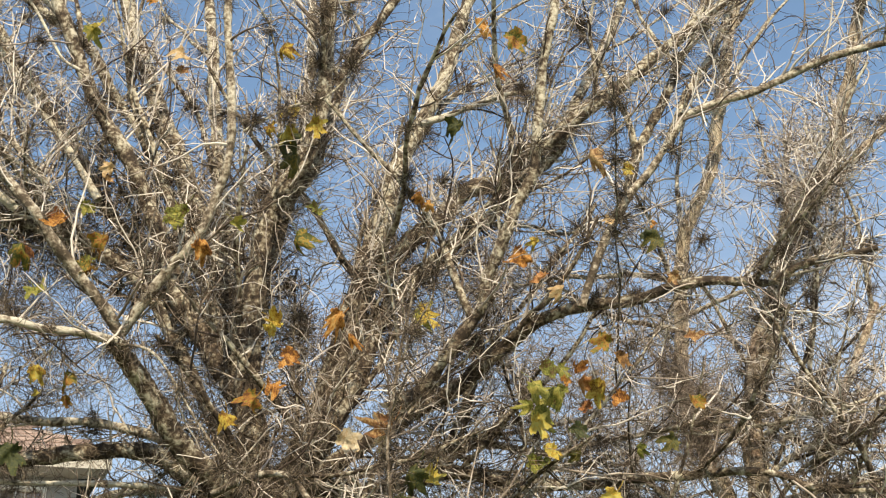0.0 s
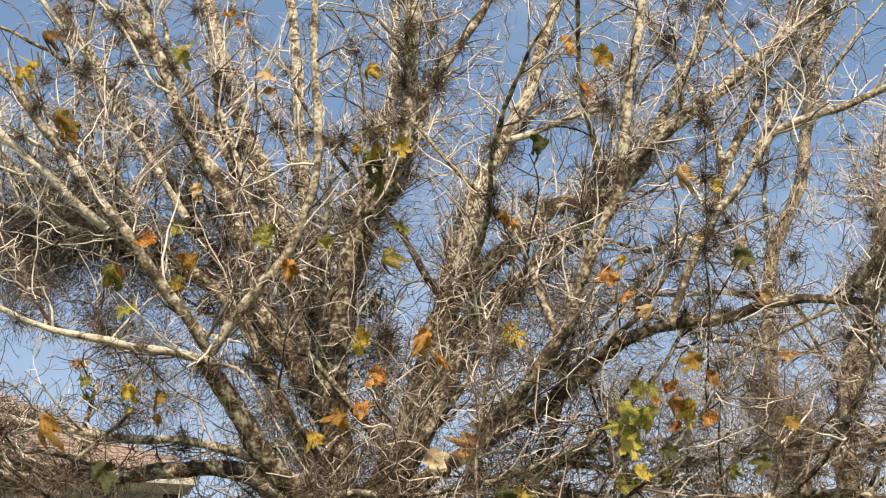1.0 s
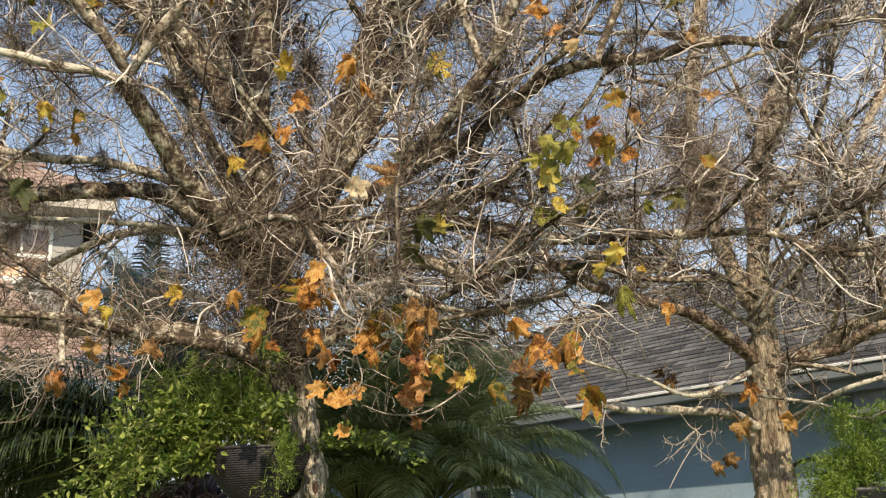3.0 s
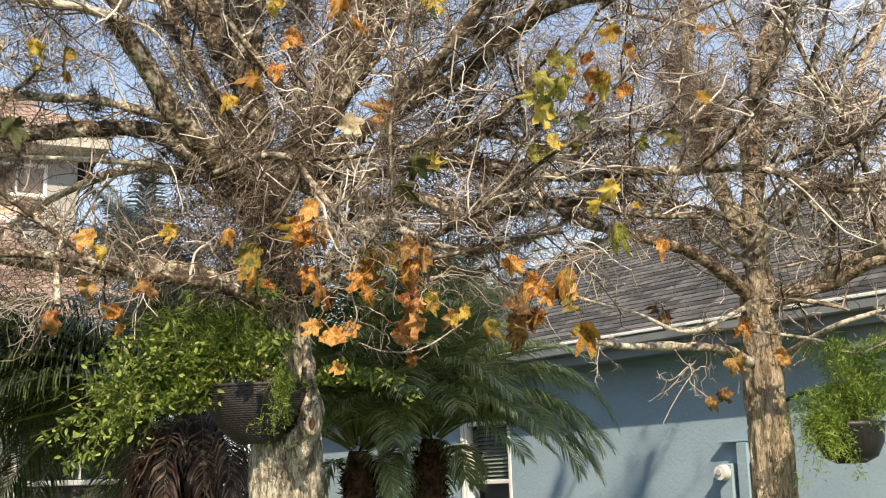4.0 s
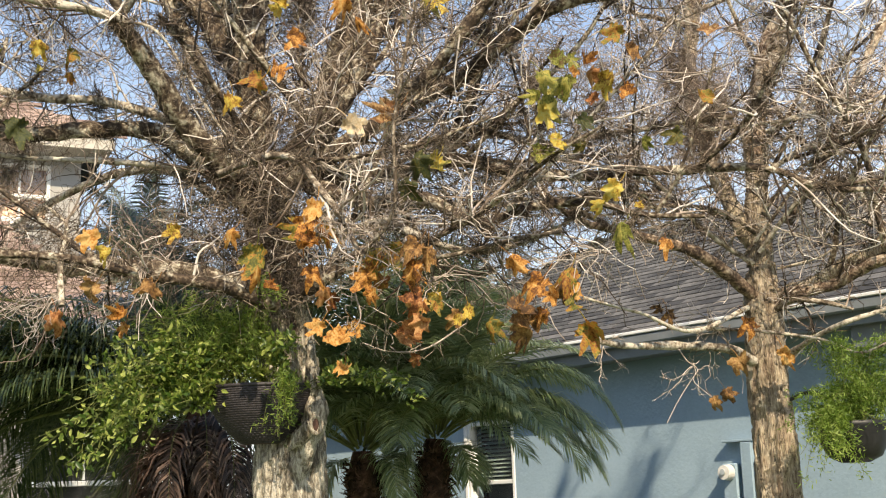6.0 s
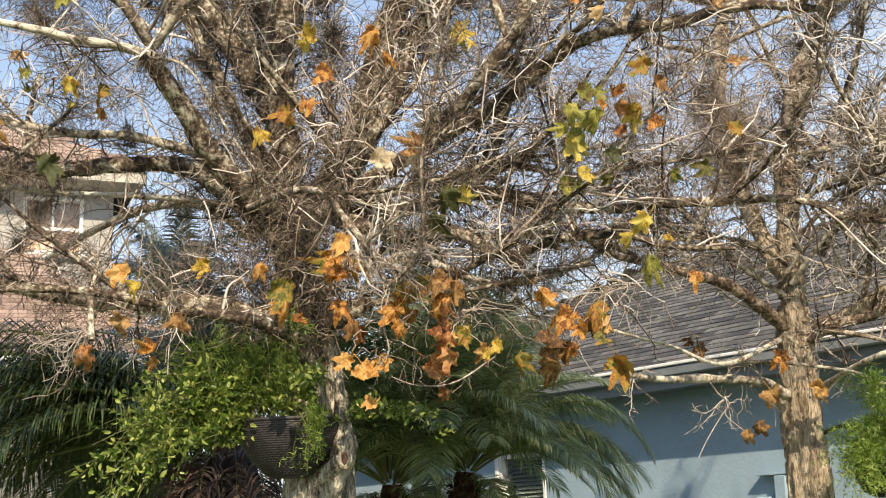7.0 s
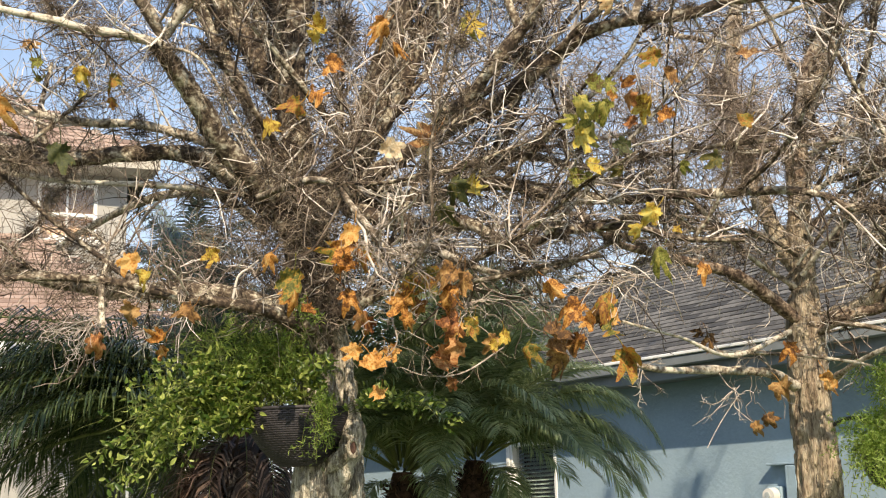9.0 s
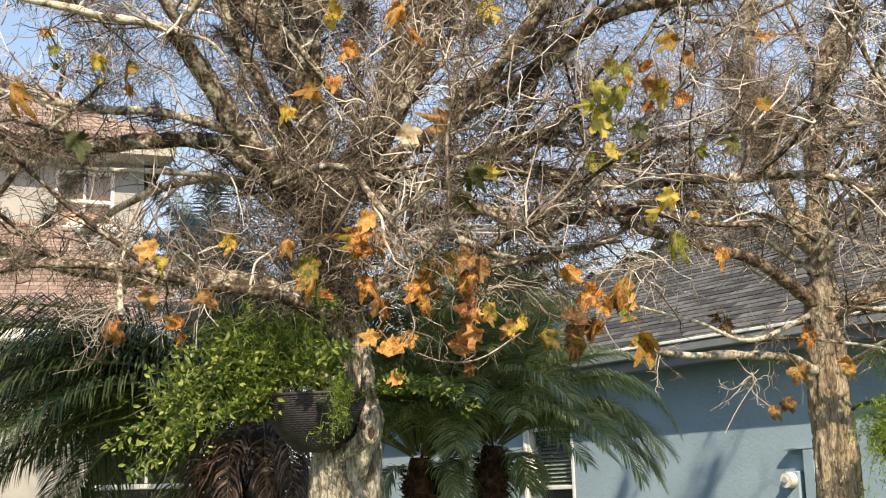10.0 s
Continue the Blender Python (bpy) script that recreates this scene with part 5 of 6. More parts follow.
tangle(tree_a, -1.21, 5.90, 3.75, 0.30, 360)
tangle(tree_a, -0.51, 5.90, 3.64, 0.30, 360)
tangle(tree_a, -1.86, 5.80, 3.69, 0.25, 300)
tangle(tree_a, -0.04, 5.90, 3.85, 0.25, 300)
tangle(tree_a, -2.47, 5.80, 4.61, 0.26, 312)
tangle(tree_a, -2.33, 5.90, 4.78, 0.20, 240)
tangle(tree_a, -1.29, 5.90, 4.80, 0.24, 288)
tangle(tree_a, -1.08, 5.80, 4.13, 0.25, 300)
tangle(tree_a, -0.79, 5.70, 4.49, 0.20, 240)
tangle(tree_a, -0.20, 6.00, 4.19, 0.22, 264)
tangle(tree_a, 0.34, 6.00, 4.25, 0.22, 264)
tangle(tree_a, -0.67, 5.80, 3.86, 0.25, 300)
tangle(tree_a, -1.15, 5.60, 3.52, 0.25, 300)
tangle(tree_a, -0.89, 5.80, 2.92, 0.20, 240)
tangle(tree_a, 0.34, 5.80, 3.64, 0.25, 300)
tangle(tree_a, -0.66, 5.80, 3.28, 0.25, 300)
tangle(tree_a, -0.02, 5.90, 2.85, 0.25, 300)
tangle(tree_b, 1.75, 6.60, 3.37, 0.35, 157)
tangle(tree_b, 2.12, 6.70, 3.65, 0.35, 157)
tangle(tree_b, 1.65, 6.70, 3.73, 0.30, 135)
tangle(tree_b, 1.68, 6.70, 3.69, 0.30, 135)
tangle(tree_b, 2.25, 6.70, 3.66, 0.30, 135)
tangle(tree_b, 2.08, 6.80, 3.98, 0.28, 126)
tangle(tree_b, 2.48, 6.90, 4.21, 0.25, 112)
tangle(tree_b, 1.46, 6.70, 3.52, 0.22, 99)
tangle(tree_b, 1.18, 6.70, 3.90, 0.25, 112)
tangle(tree_b, 1.96, 6.80, 3.56, 0.22, 99)
tangle(tree_b, 1.69, 6.80, 3.05, 0.16, 72)
tangle(tree_b, 0.90, 6.50, 3.39, 0.22, 99)
tangle(tree_b, 1.07, 6.90, 4.16, 0.25, 112)
for row in range(10):
    tangle(tree_b, 0.15 + 1.5 * ((row * 0.618) % 1.0), 6.15 + 0.4 * ((row * 0.377) % 1.0), 2.85 + 1.15 * (row / 10), 0.28, 260)
spray(tree_a, (-1.60, 5.0, 2.36), (-0.6, -0.1, -0.35), 8, 0.26)
spray(tree_a, (-0.40, 4.72, 2.56), (0.5, 0.0, -0.2), 9, 0.24, 0.8)
spray(tree_a, (-0.34, 4.70, 2.46), (-0.2, 0.0, -0.6), 8, 0.24, 0.8)
spray(tree_a, (0.27, 5.25, 2.40), (0.5, -0.1, -0.5), 5, 0.30)
spray(tree_b, (0.72, 5.82, 2.20), (-0.3, -0.1, -0.7), 5, 0.18)
spray(tree_b, (1.17, 6.02, 2.10), (0.1, -0.1, -0.8), 3, 0.20)
spray(tree_b, (2.10, 6.02, 2.33), (0.7, -0.2, -0.1), 6, 0.26)
spray(tree_b, (1.35, 6.25, 2.30), (-0.8, -0.2, -0.1), 5, 0.26)
spray(tree_b, (0.80, 6.0, 2.62), (-0.3, -0.2, -0.5), 6, 0.28)
tangle(tree_a, -0.84, 5.62, 2.44, 0.11, 260)
tangle(tree_a, -0.72, 5.60, 2.50, 0.11, 260)
tangle(tree_a, -0.90, 5.60, 2.62, 0.13, 300)
for tx, tz in ((-1.15, 2.95), (-1.04, 2.78), (-0.88, 2.89), (-0.78, 2.96), (-1.20, 3.23), (-0.99, 3.30), (-1.09, 2.68), (-1.31, 2.79), (-0.83, 2.72), (-0.67, 3.26), (-0.92, 3.05)):
    tangle(tree_a, tx, 5.62, tz, 0.17, 300)
for tx, tz in ((1.33, 3.74), (1.36, 3.60), (1.38, 3.47), (1.40, 3.35), (1.50, 3.70), (1.50, 3.57), (1.45, 3.45), (1.32, 3.86)):
    tangle(tree_b, tx, 6.58, tz, 0.13, 620)
moss(tree_a, 420, 90, 0.04, 0.11)
moss(tree_b, 150, 70, 0.04, 0.09)
bristle(tree_a, 56000, 0.03, 0.13)
bristle(tree_b, 6000, 0.02, 0.08)
leaves(tree_a, leaf_brown, (-1.90, 4.90, 3.52, 0.094), (-1.39, 4.77, 2.34, 0.104), (-1.12, 4.63, 2.31, 0.106), (0.26, 4.68, 2.20, 0.115), (0.29, 4.70, 2.13, 0.102), (0.79, 4.88, 3.28, 0.080), (-0.12, 4.58, 2.42, 0.138), (0.30, 4.82, 2.18, 0.105), (0.46, 4.90, 2.28, 0.107), (0.03, 5.01, 2.21, 0.082), (-2.27, 4.97, 5.37, 0.122))
leaves(tree_a, leaf_dark, (-1.71, 4.78, 3.01, 0.117), (-0.10, 4.69, 2.79, 0.128), (0.95, 4.84, 2.90, 0.079), (0.56, 4.77, 2.95, 0.099), (-0.61, 5.01, 4.53, 0.164), (0.18, 4.91, 4.47, 0.123), (0.97, 4.65, 3.71, 0.096))
leaves(tree_a, leaf_green, (-1.79, 4.70, 3.37, 0.077), (0.67, 4.69, 2.49, 0.097), (0.38, 4.78, 2.82, 0.099), (0.46, 4.65, 3.17, 0.102), (0.49, 4.65, 3.08, 0.091), (0.48, 4.81, 3.09, 0.089), (0.40, 4.59, 3.08, 0.100), (0.45, 4.79, 3.04, 0.118), (0.79, 4.71, 2.84, 0.057), (-1.53, 5.01, 3.95, 0.082), (-1.53, 4.94, 4.19, 0.086), (-1.06, 4.79, 4.06, 0.131), (-0.80, 4.66, 3.91, 0.071), (-0.45, 4.64, 3.94, 0.091), (-0.05, 5.00, 3.60, 0.125), (-1.70, 4.88, 3.76, 0.106))
leaves(tree_a, leaf_mottled, (-1.58, 5.00, 3.41, 0.114), (-0.71, 4.65, 3.12, 0.114), (-0.72, 4.56, 2.41, 0.129), (-0.28, 5.04, 2.46, 0.151), (0.16, 4.88, 2.16, 0.080), (0.47, 4.75, 2.33, 0.143), (0.54, 4.78, 2.11, 0.117), (0.71, 4.74, 3.31, 0.103), (1.05, 4.72, 3.01, 0.093), (-0.29, 4.79, 2.43, 0.120), (-0.22, 4.85, 2.46, 0.132), (-0.05, 4.60, 2.21, 0.085), (-0.58, 5.03, 2.61, 0.123), (0.47, 4.68, 2.19, 0.087), (0.46, 4.65, 4.77, 0.122), (-1.75, 4.79, 3.93, 0.110), (-0.53, 4.59, 3.80, 0.105), (-1.98, 4.58, 4.61, 0.100))
leaves(tree_a, leaf_orange, (-2.01, 4.83, 3.26, 0.118), (-0.63, 4.58, 3.14, 0.087), (-0.60, 4.77, 3.33, 0.091), (-0.36, 4.56, 3.41, 0.100), (-1.43, 4.87, 2.57, 0.165), (-0.86, 4.85, 2.56, 0.074), (-0.54, 4.83, 2.60, 0.132), (-0.54, 4.68, 2.49, 0.140), (-1.28, 4.82, 2.24, 0.084), (-0.50, 4.70, 2.15, 0.082), (-0.43, 4.66, 2.10, 0.117), (-0.37, 4.74, 2.15, 0.078), (-0.14, 4.89, 2.40, 0.133), (0.26, 4.83, 2.40, 0.092), (0.35, 4.73, 2.29, 0.116), (0.39, 4.66, 2.23, 0.076), (0.50, 4.78, 2.29, 0.104), (0.84, 4.69, 2.42, 0.077), (0.60, 4.90, 3.25, 0.080), (0.76, 4.89, 3.11, 0.096))
leaves(tree_a, leaf_orange, (-0.13, 4.59, 2.34, 0.105), (-0.31, 4.65, 2.32, 0.096), (-0.50, 4.64, 2.60, 0.101), (-0.76, 4.89, 2.42, 0.107), (-1.32, 4.97, 5.40, 0.081), (0.33, 4.83, 4.97, 0.095), (0.36, 4.65, 4.61, 0.066), (-0.01, 4.98, 4.16, 0.071), (-1.53, 4.59, 3.94, 0.095), (-0.97, 4.78, 3.87, 0.104), (0.41, 4.87, 3.78, 0.122), (1.01, 4.92, 3.91, 0.054), (-0.38, 4.69, 3.47, 0.092), (-0.57, 4.59, 3.28, 0.080))
leaves(tree_a, leaf_pale, (-0.18, 4.76, 3.01, 0.125), (1.03, 4.58, 3.24, 0.090), (-1.07, 4.79, 4.88, 0.089), (0.79, 4.94, 4.30, 0.113), (-1.40, 4.82, 4.32, 0.068), (0.54, 4.57, 3.47, 0.075), (0.82, 4.88, 3.92, 0.059), (1.04, 4.79, 3.60, 0.068))
leaves(tree_a, leaf_rust, (-1.58, 4.94, 2.25, 0.162), (-0.50, 5.02, 2.34, 0.096), (-0.14, 5.00, 2.28, 0.123), (-0.19, 4.97, 2.13, 0.095), (0.62, 4.92, 3.20, 0.086), (-0.12, 4.63, 2.24, 0.126), (-0.11, 4.61, 2.14, 0.101), (-0.18, 4.83, 2.13, 0.105), (0.47, 4.76, 3.61, 0.083))
leaves(tree_a, leaf_yellow, (-1.65, 4.81, 3.36, 0.079), (-0.88, 5.00, 3.17, 0.109), (-0.63, 4.61, 3.43, 0.088), (-1.31, 4.69, 2.46, 0.090), (-1.10, 4.89, 2.59, 0.075), (-0.03, 4.90, 2.84, 0.134), (-0.05, 4.74, 2.25, 0.065), (0.07, 4.60, 2.17, 0.070), (0.70, 4.98, 2.72, 0.095), (0.77, 4.84, 2.61, 0.053), (0.40, 4.73, 2.98, 0.103), (0.70, 4.90, 3.16, 0.112), (-0.03, 4.91, 3.56, 0.121), (-1.52, 4.91, 5.15, 0.094), (-0.62, 4.92, 4.98, 0.094), (-0.58, 4.88, 4.59, 0.154), (-0.47, 4.87, 4.51, 0.111), (-0.66, 4.73, 4.42, 0.067), (0.95, 5.04, 4.27, 0.077), (0.46, 4.62, 3.72, 0.066))
leaves(tree_a, leaf_yellow, (-1.73, 5.03, 3.42, 0.060), (-0.65, 4.77, 3.49, 0.068), (-2.19, 4.59, 4.88, 0.113))
leaves(tree_b, leaf_brown, (1.41, 6.07, 2.10, 0.149), (1.30, 6.21, 1.92, 0.081), (1.10, 6.20, 2.37, 0.095))
leaves(tree_b, leaf_orange, (1.69, 6.29, 2.15, 0.117), (1.46, 6.07, 2.29, 0.099))
leaves(tree_a, leaf_green, (-1.11, 4.90, 4.09, 0.120), (-1.55, 4.90, 5.13, 0.100))
leaves(tree_a, leaf_mottled, (-1.43, 4.90, 3.99, 0.115), (-1.50, 4.90, 3.87, 0.090), (-2.08, 4.90, 4.77, 0.090))
leaves(tree_a, leaf_rust, (-1.79, 4.95, 4.01, 0.110), (-1.61, 4.85, 4.09, 0.115))
leaves(tree_a, leaf_cream, (-0.396, 5.18, 3.10, 0.125), (-0.213, 4.98, 3.085, 0.12), (-0.20, 5.35, 3.32, 0.09))



# ---- palms ----
def frond(parent, base, heading, rise, length, pairs, leaflet, mat, sag=1.0, width=0.010, droop=1.0):
    """An arching feather leaf: a stem, and leaflets on both sides."""
    k = 18
    d = Vector((math.cos(heading) * math.cos(rise), math.sin(heading) * math.cos(rise), math.sin(rise)))
    p, pts = Vector(base), []
    for i in range(k):
        pts.append(tuple(p))
        p = p + d * (length / (k - 1))
        d = (d + Vector((0, 0, -sag * 0.115 * (0.35 + i / k)))).normalized()
    line = np.array(pts)
    V, Q = tubes(line[None], np.linspace(0.011, 0.002, k)[None] * (length / 1.5), 5)
    n = pairs * 2
    s = np.repeat(np.linspace(0.16, 0.995, pairs), 2)
    side = np.tile([1.0, -1.0], pairs)
    j = np.minimum((s * (k - 1)).astype(int), k - 2)
    f = (s * (k - 1) - j)[:, None]
    P = line[j] * (1 - f) + line[j + 1] * f
    T = unit(line[j + 1] - line[j])
    S = unit(np.cross(T, np.array([0, 0, 1.0]))) * side[:, None]
    U = np.cross(S * side[:, None], T)
    lean = (0.35 + 0.75 * s)[:, None]
    way = unit(S + T * lean + U * 0.25 + rng.normal(0, 0.09, P.shape))
    L = (leaflet * np.sin(np.pi * (0.12 + 0.83 * s)) ** 0.6 * rng.uniform(0.85, 1.1, n))[:, None]
    W = unit(np.cross(way, U)) * (width / 2)
    q1 = P + way * L * 0.45
    w2 = unit(way + np.array([0, 0, -0.42 * droop]))
    q2 = q1 + w2 * L * 0.38
    q3 = q2 + unit(w2 + np.array([0, 0, -0.55 * droop])) * L * 0.22
    verts = np.stack([P - W * 0.5, P + W * 0.5, q1 - W, q1 + W, q2 - W * 0.75, q2 + W * 0.75, q3 - W * 0.1, q3 + W * 0.1], 1).reshape(-1, 3)
    o = (np.arange(n) * 8)[:, None, None]
    faces = (np.array([[0, 1, 3, 2], [2, 3, 5, 4], [4, 5, 7, 6]])[None] + o).reshape(-1, 4)
    fr = under(mesh_object("frond", verts, faces, mat, True), parent)
    under(mesh_object("stem", V, Q, palm_stem, True), fr)
    return fr


def palm(at, height, lean, r, fronds, length, leaflet, mat, label, group, rises=(-0.5, 1.25), seed=1, heads=(0, 6.283), pairs=46, width=0.010, skirt=0, droop=1.0):
    rd = random.Random(seed)
    pm = thing("palm_tree", at, label, "palm", group)
    top = Vector(at) + Vector(lean) + Vector((0, 0, height))
    mid = Vector(at) + Vector(lean) * 0.4 + Vector((0, 0, height * 0.55))
    line = smooth_line([at, tuple(mid), tuple(top)], 40)
    V, Q = rough_tube(line, np.interp(np.linspace(0, 1, 40), [0, 0.7, 0.9, 1], [r * 1.1, r, r * 0.95, r * 0.55]), 18, 0.3, seed)
    under(mesh_object("trunk", V, Q, palm_bark, False), pm, "red-brown fibrous trunk")
    n = 900
    s = rng.uniform(0.2, 1.0, n)
    jj = (s * 38).astype(int)
    a = rng.uniform(0, 2 * np.pi, n)
    O = np.stack([np.cos(a), np.sin(a), np.zeros(n)], 1)
    S = grow(line[jj] + O * r * 0.85, O * 1.0 + np.array([0, 0, 0.5]), rng.uniform(0.04, 0.12, n) * (r / 0.13), 4, 0.45)
    b = Batch()
    b.add(*tubes(S, np.linspace(0.010, 0.002, 4)[None] * rng.uniform(0.4, 1.2, n)[:, None], 3))
    tagged(b.done("leaf_bases", palm_bark, pm), kind="stuff")
    for i in range(fronds):
        u = (i + 0.5) / fronds
        h = heads[0] + (heads[1] - heads[0]) * ((i * 0.618) % 1.0) + rd.uniform(-0.2, 0.2)
        rise = rises[0] + (rises[1] - rises[0]) * u + rd.uniform(-0.12, 0.12)
        frond(pm, top + Vector((math.cos(h), math.sin(h), 0)) * r * 0.5 + Vector((0, 0, 0.12 * u)), h, rise, length * rd.uniform(0.85, 1.1), pairs, leaflet, mat, rd.uniform(0.8, 1.25), width, droop)
    for i in range(skirt):
        h = 6.283 * (i * 0.618 % 1.0)
        frond(pm, top + Vector((math.cos(h) * r * 0.8, math.sin(h) * r * 0.8, -0.06)), h, rd.uniform(0.0, 0.4), length * rd.uniform(0.26, 0.36), pairs // 2, leaflet * 0.7, mat, 2.6, width)
    return pm


palm((-0.62, 8.5, 0), 1.85, (0.0, 0, 0), 0.115, 40, 1.48, 0.33, palm_sunlit, "dwarf date palm with dark green arching fronds before the house", "dwarf palms", seed=3, rises=(0.5, 1.45), pairs=96, width=0.010, skirt=6)
right_palm = palm((-0.22, 8.6, 0), 1.92, (0.10, 0, 0), 0.115, 42, 1.26, 0.33, palm_sunlit, "dwarf date palm with slanting trunk and dark green fronds", "dwarf palms", seed=5, rises=(0.5, 1.45), pairs=96, width=0.010, skirt=6)
for turn, lift_by, long, bend in ((-0.12, 0.85, 1.45, 1.75), (-0.35, 0.62, 1.30, 1.55), (-0.2, 0.30, 1.22, 1.2), (-0.5, 0.45, 1.2, 1.5), (0.1, 0.6, 1.3, 1.7)):
    frond(right_palm, (-0.09 + 0.05 * math.cos(turn), 8.55, 1.98), turn, lift_by, long, 96, 0.33, palm_sunlit, bend, 0.011, 1.8)
left_palm = palm((-1.45, 7.2, 0), 2.05, (0.0, 0, 0), 0.13, 42, 1.95, 0.42, palm_shaded, "dwarf date palm with dense drooping fronds behind the planter", "dwarf palms", seed=8, rises=(0.2, 0.70), heads=(1.9, 4.0), pairs=90, width=0.010, droop=1.8)
for i in range(26):
    h = 0.2 + 2.5 * (i * 0.618 % 1.0)
    frond(left_palm, (-1.45 + math.cos(h) * 0.07, 7.2 + math.sin(h) * 0.07, 2.1), h, 0.95 + 0.4 * (i * 0.37 % 1.0), 1.45, 80, 0.36, palm_shaded, 1.0, 0.012)
for i in range(18):
    h = 6.283 * (i * 0.618 % 1.0)
    dead = frond(left_palm, (-1.45 + math.cos(h) * 0.12, 7.2 + math.sin(h) * 0.10, 2.06 - 0.3 * (i * 0.37 % 1.0)), h, 0.25 - 0.5 * (i * 0.71 % 1.0), 0.5 + 0.2 * (i * 0.29 % 1.0), 40, 0.20, brom_leaf, 4.5, 0.012, 2.5)
    dead["label"] = "dry brown hanging frond"
palm((-3.95, 16.0, 0), 4.7, (0.0, 0, 0), 0.14, 26, 1.35, 0.34, palm_silver, "tall slender palm far behind the sycamore", "far palms", seed=11, rises=(-0.6, 1.3), pairs=76, width=0.017, droop=1.6)
palm((0.35, 16.5, 0), 3.6, (0.0, 0, 0), 0.14, 24, 1.4, 0.34, palm_silver, "silvery green palm behind the blue house", "far palms", seed=13, rises=(-0.4, 1.4), pairs=76, width=0.017, droop=1.4)


def strap_leaf(parent, base, heading, rise, length, width, mat):
    """A stiff folded strap leaf that bends outward to a point."""
    k = 8
    d = Vector((math.cos(heading) * math.cos(rise), math.sin(heading) * math.cos(rise), math.sin(rise)))
    side = Vector((-math.sin(heading), math.cos(heading), 0))
    p, verts = Vector(base), []
    for i in range(k):
        w = width * (1 - (i / (k - 1)) ** 2) * 0.5 + 0.0006
        up = side.cross(d).normalized() * w * 0.5
        verts += [tuple(p - side * w + up), tuple(p), tuple(p + side * w + up)]
        p = p + d * (length / (k - 1))
        d = (d + Vector((0, 0, -0.16))).normalized()
    faces = [(i * 3 + j, i * 3 + j + 1, i * 3 + j + 4, i * 3 + j + 3) for i in range(k - 1) for j in (0, 1)]
    return under(mesh_object("leaf", verts, faces, mat, True), parent)


def bromeliad(at, n, length, seed):
    rd = random.Random(seed)
    pl = thing("bromeliad", at, "dry brown strap-leaved bromeliad clinging to the palm trunk", "plant", "bromeliads")
    for i in range(n):
        h = rd.uniform(math.pi * 0.9, math.pi * 2.1)
        base = Vector(at) + Vector((math.cos(h) * 0.03, math.sin(h) * 0.03, rd.uniform(-0.03, 0.03)))
        strap_leaf(pl, base, h, rd.uniform(-0.5, 1.3), length * rd.uniform(0.6, 1.15), 0.018, brom_leaf)
    return pl


for spot in ((-1.54, 7.03, 1.60), (-1.38, 7.02, 1.70), (-1.46, 7.00, 1.48), (-1.31, 7.04, 1.54), (-1.49, 7.01, 1.34), (-1.36, 7.01, 1.38), (-1.62, 7.00, 1.76), (-1.46, 6.98, 1.82), (-1.26, 7.02, 1.72), (-1.60, 7.02, 1.50), (-1.25, 7.04, 1.42)):
    bromeliad(spot, 34, 0.27, int(spot[0] * -100))


# ---- planters ----
def woven_bowl(name, parent, centre, rx, depth, mat, rows=26, seg=120):
    """A half-round basket with a flat back: every woven strand stands proud or sinks in turn."""
    verts, faces = [], []
    for i in range(rows * 3 + 1):
        u = i / (rows * 3)
        r = rx * (0.30 + 0.70 * math.sin(u * math.pi / 2) ** 0.75)
        z = -depth * (1 - u)
        for j in range(seg + 1):
            weave = (0.0 if i % 3 == 0 else 0.0036) + (0.0022 if (i // 3 + j // 3) % 2 else 0.0)
            a = math.pi + math.pi * j / seg
            verts.append((centre[0] + math.cos(a) * (r + weave), centre[1] + math.sin(a) * (r + weave) * 0.92, centre[2] + z))
    n = seg + 1
    for i in range(rows * 3):
        for j in range(seg):
            faces.append((i * n + j, i * n + j + 1, (i + 1) * n + j + 1, (i + 1) * n + j))
        faces.append((i * n + seg, i * n, (i + 1) * n, (i + 1) * n + seg))
    ob = under(mesh_object(name, verts, faces, mat, False), parent)
    rim = [(centre[0] + math.cos(math.pi + math.pi * j / 40) * rx, centre[1] + math.sin(math.pi + math.pi * j / 40) * rx * 0.92, centre[2]) for j in range(41)]
    V, Q = tubes(np.array(rim)[None], np.full((1, 41), 0.009), 6)
    under(mesh_object("rim", V, Q, mat, True), parent)
    bm = bmesh.new()
    for z, rr in ((-0.03, 0.96), (-depth + 0.004, 0.31)):
        vs = [bm.verts.new((centre[0] + math.cos(math.pi + math.pi * j / 24) * rx * rr, centre[1] + math.sin(math.pi + math.pi * j / 24) * rx * rr * 0.92, centre[2] + z + random.uniform(-0.006, 0.006))) for j in range(25)]
        bm.faces.new(vs)
    part("soil", bm, soil, parent)
    return ob


planter = thing("hanging_planter", (-0.86, 5.55, 1.75), "dark woven half-round planter fixed to the tree trunk", "planter", "planters")
woven_bowl("basket", planter, (-0.865, 5.64, 2.028), 0.238, 0.25, wicker)
V, Q = tubes(smooth_line([(-1.02, 5.63, 1.97), (-0.86, 5.645, 1.97), (-0.70, 5.63, 1.97)], 8)[None], np.full((1, 8), 0.008), 6)
under(mesh_object("bracket", V, Q, black, True), planter)
planter_b = thing("hanging_planter", (2.0, 6.3, 1.62), "glossy black round planter on an arm of the trunk", "planter", "planters")
bm = bmesh.new()
prof = [(0.07, -0.20), (0.13, -0.17), (0.165, -0.10), (0.175, -0.02), (0.18, 0.0), (0.165, 0.0), (0.155, -0.05)]
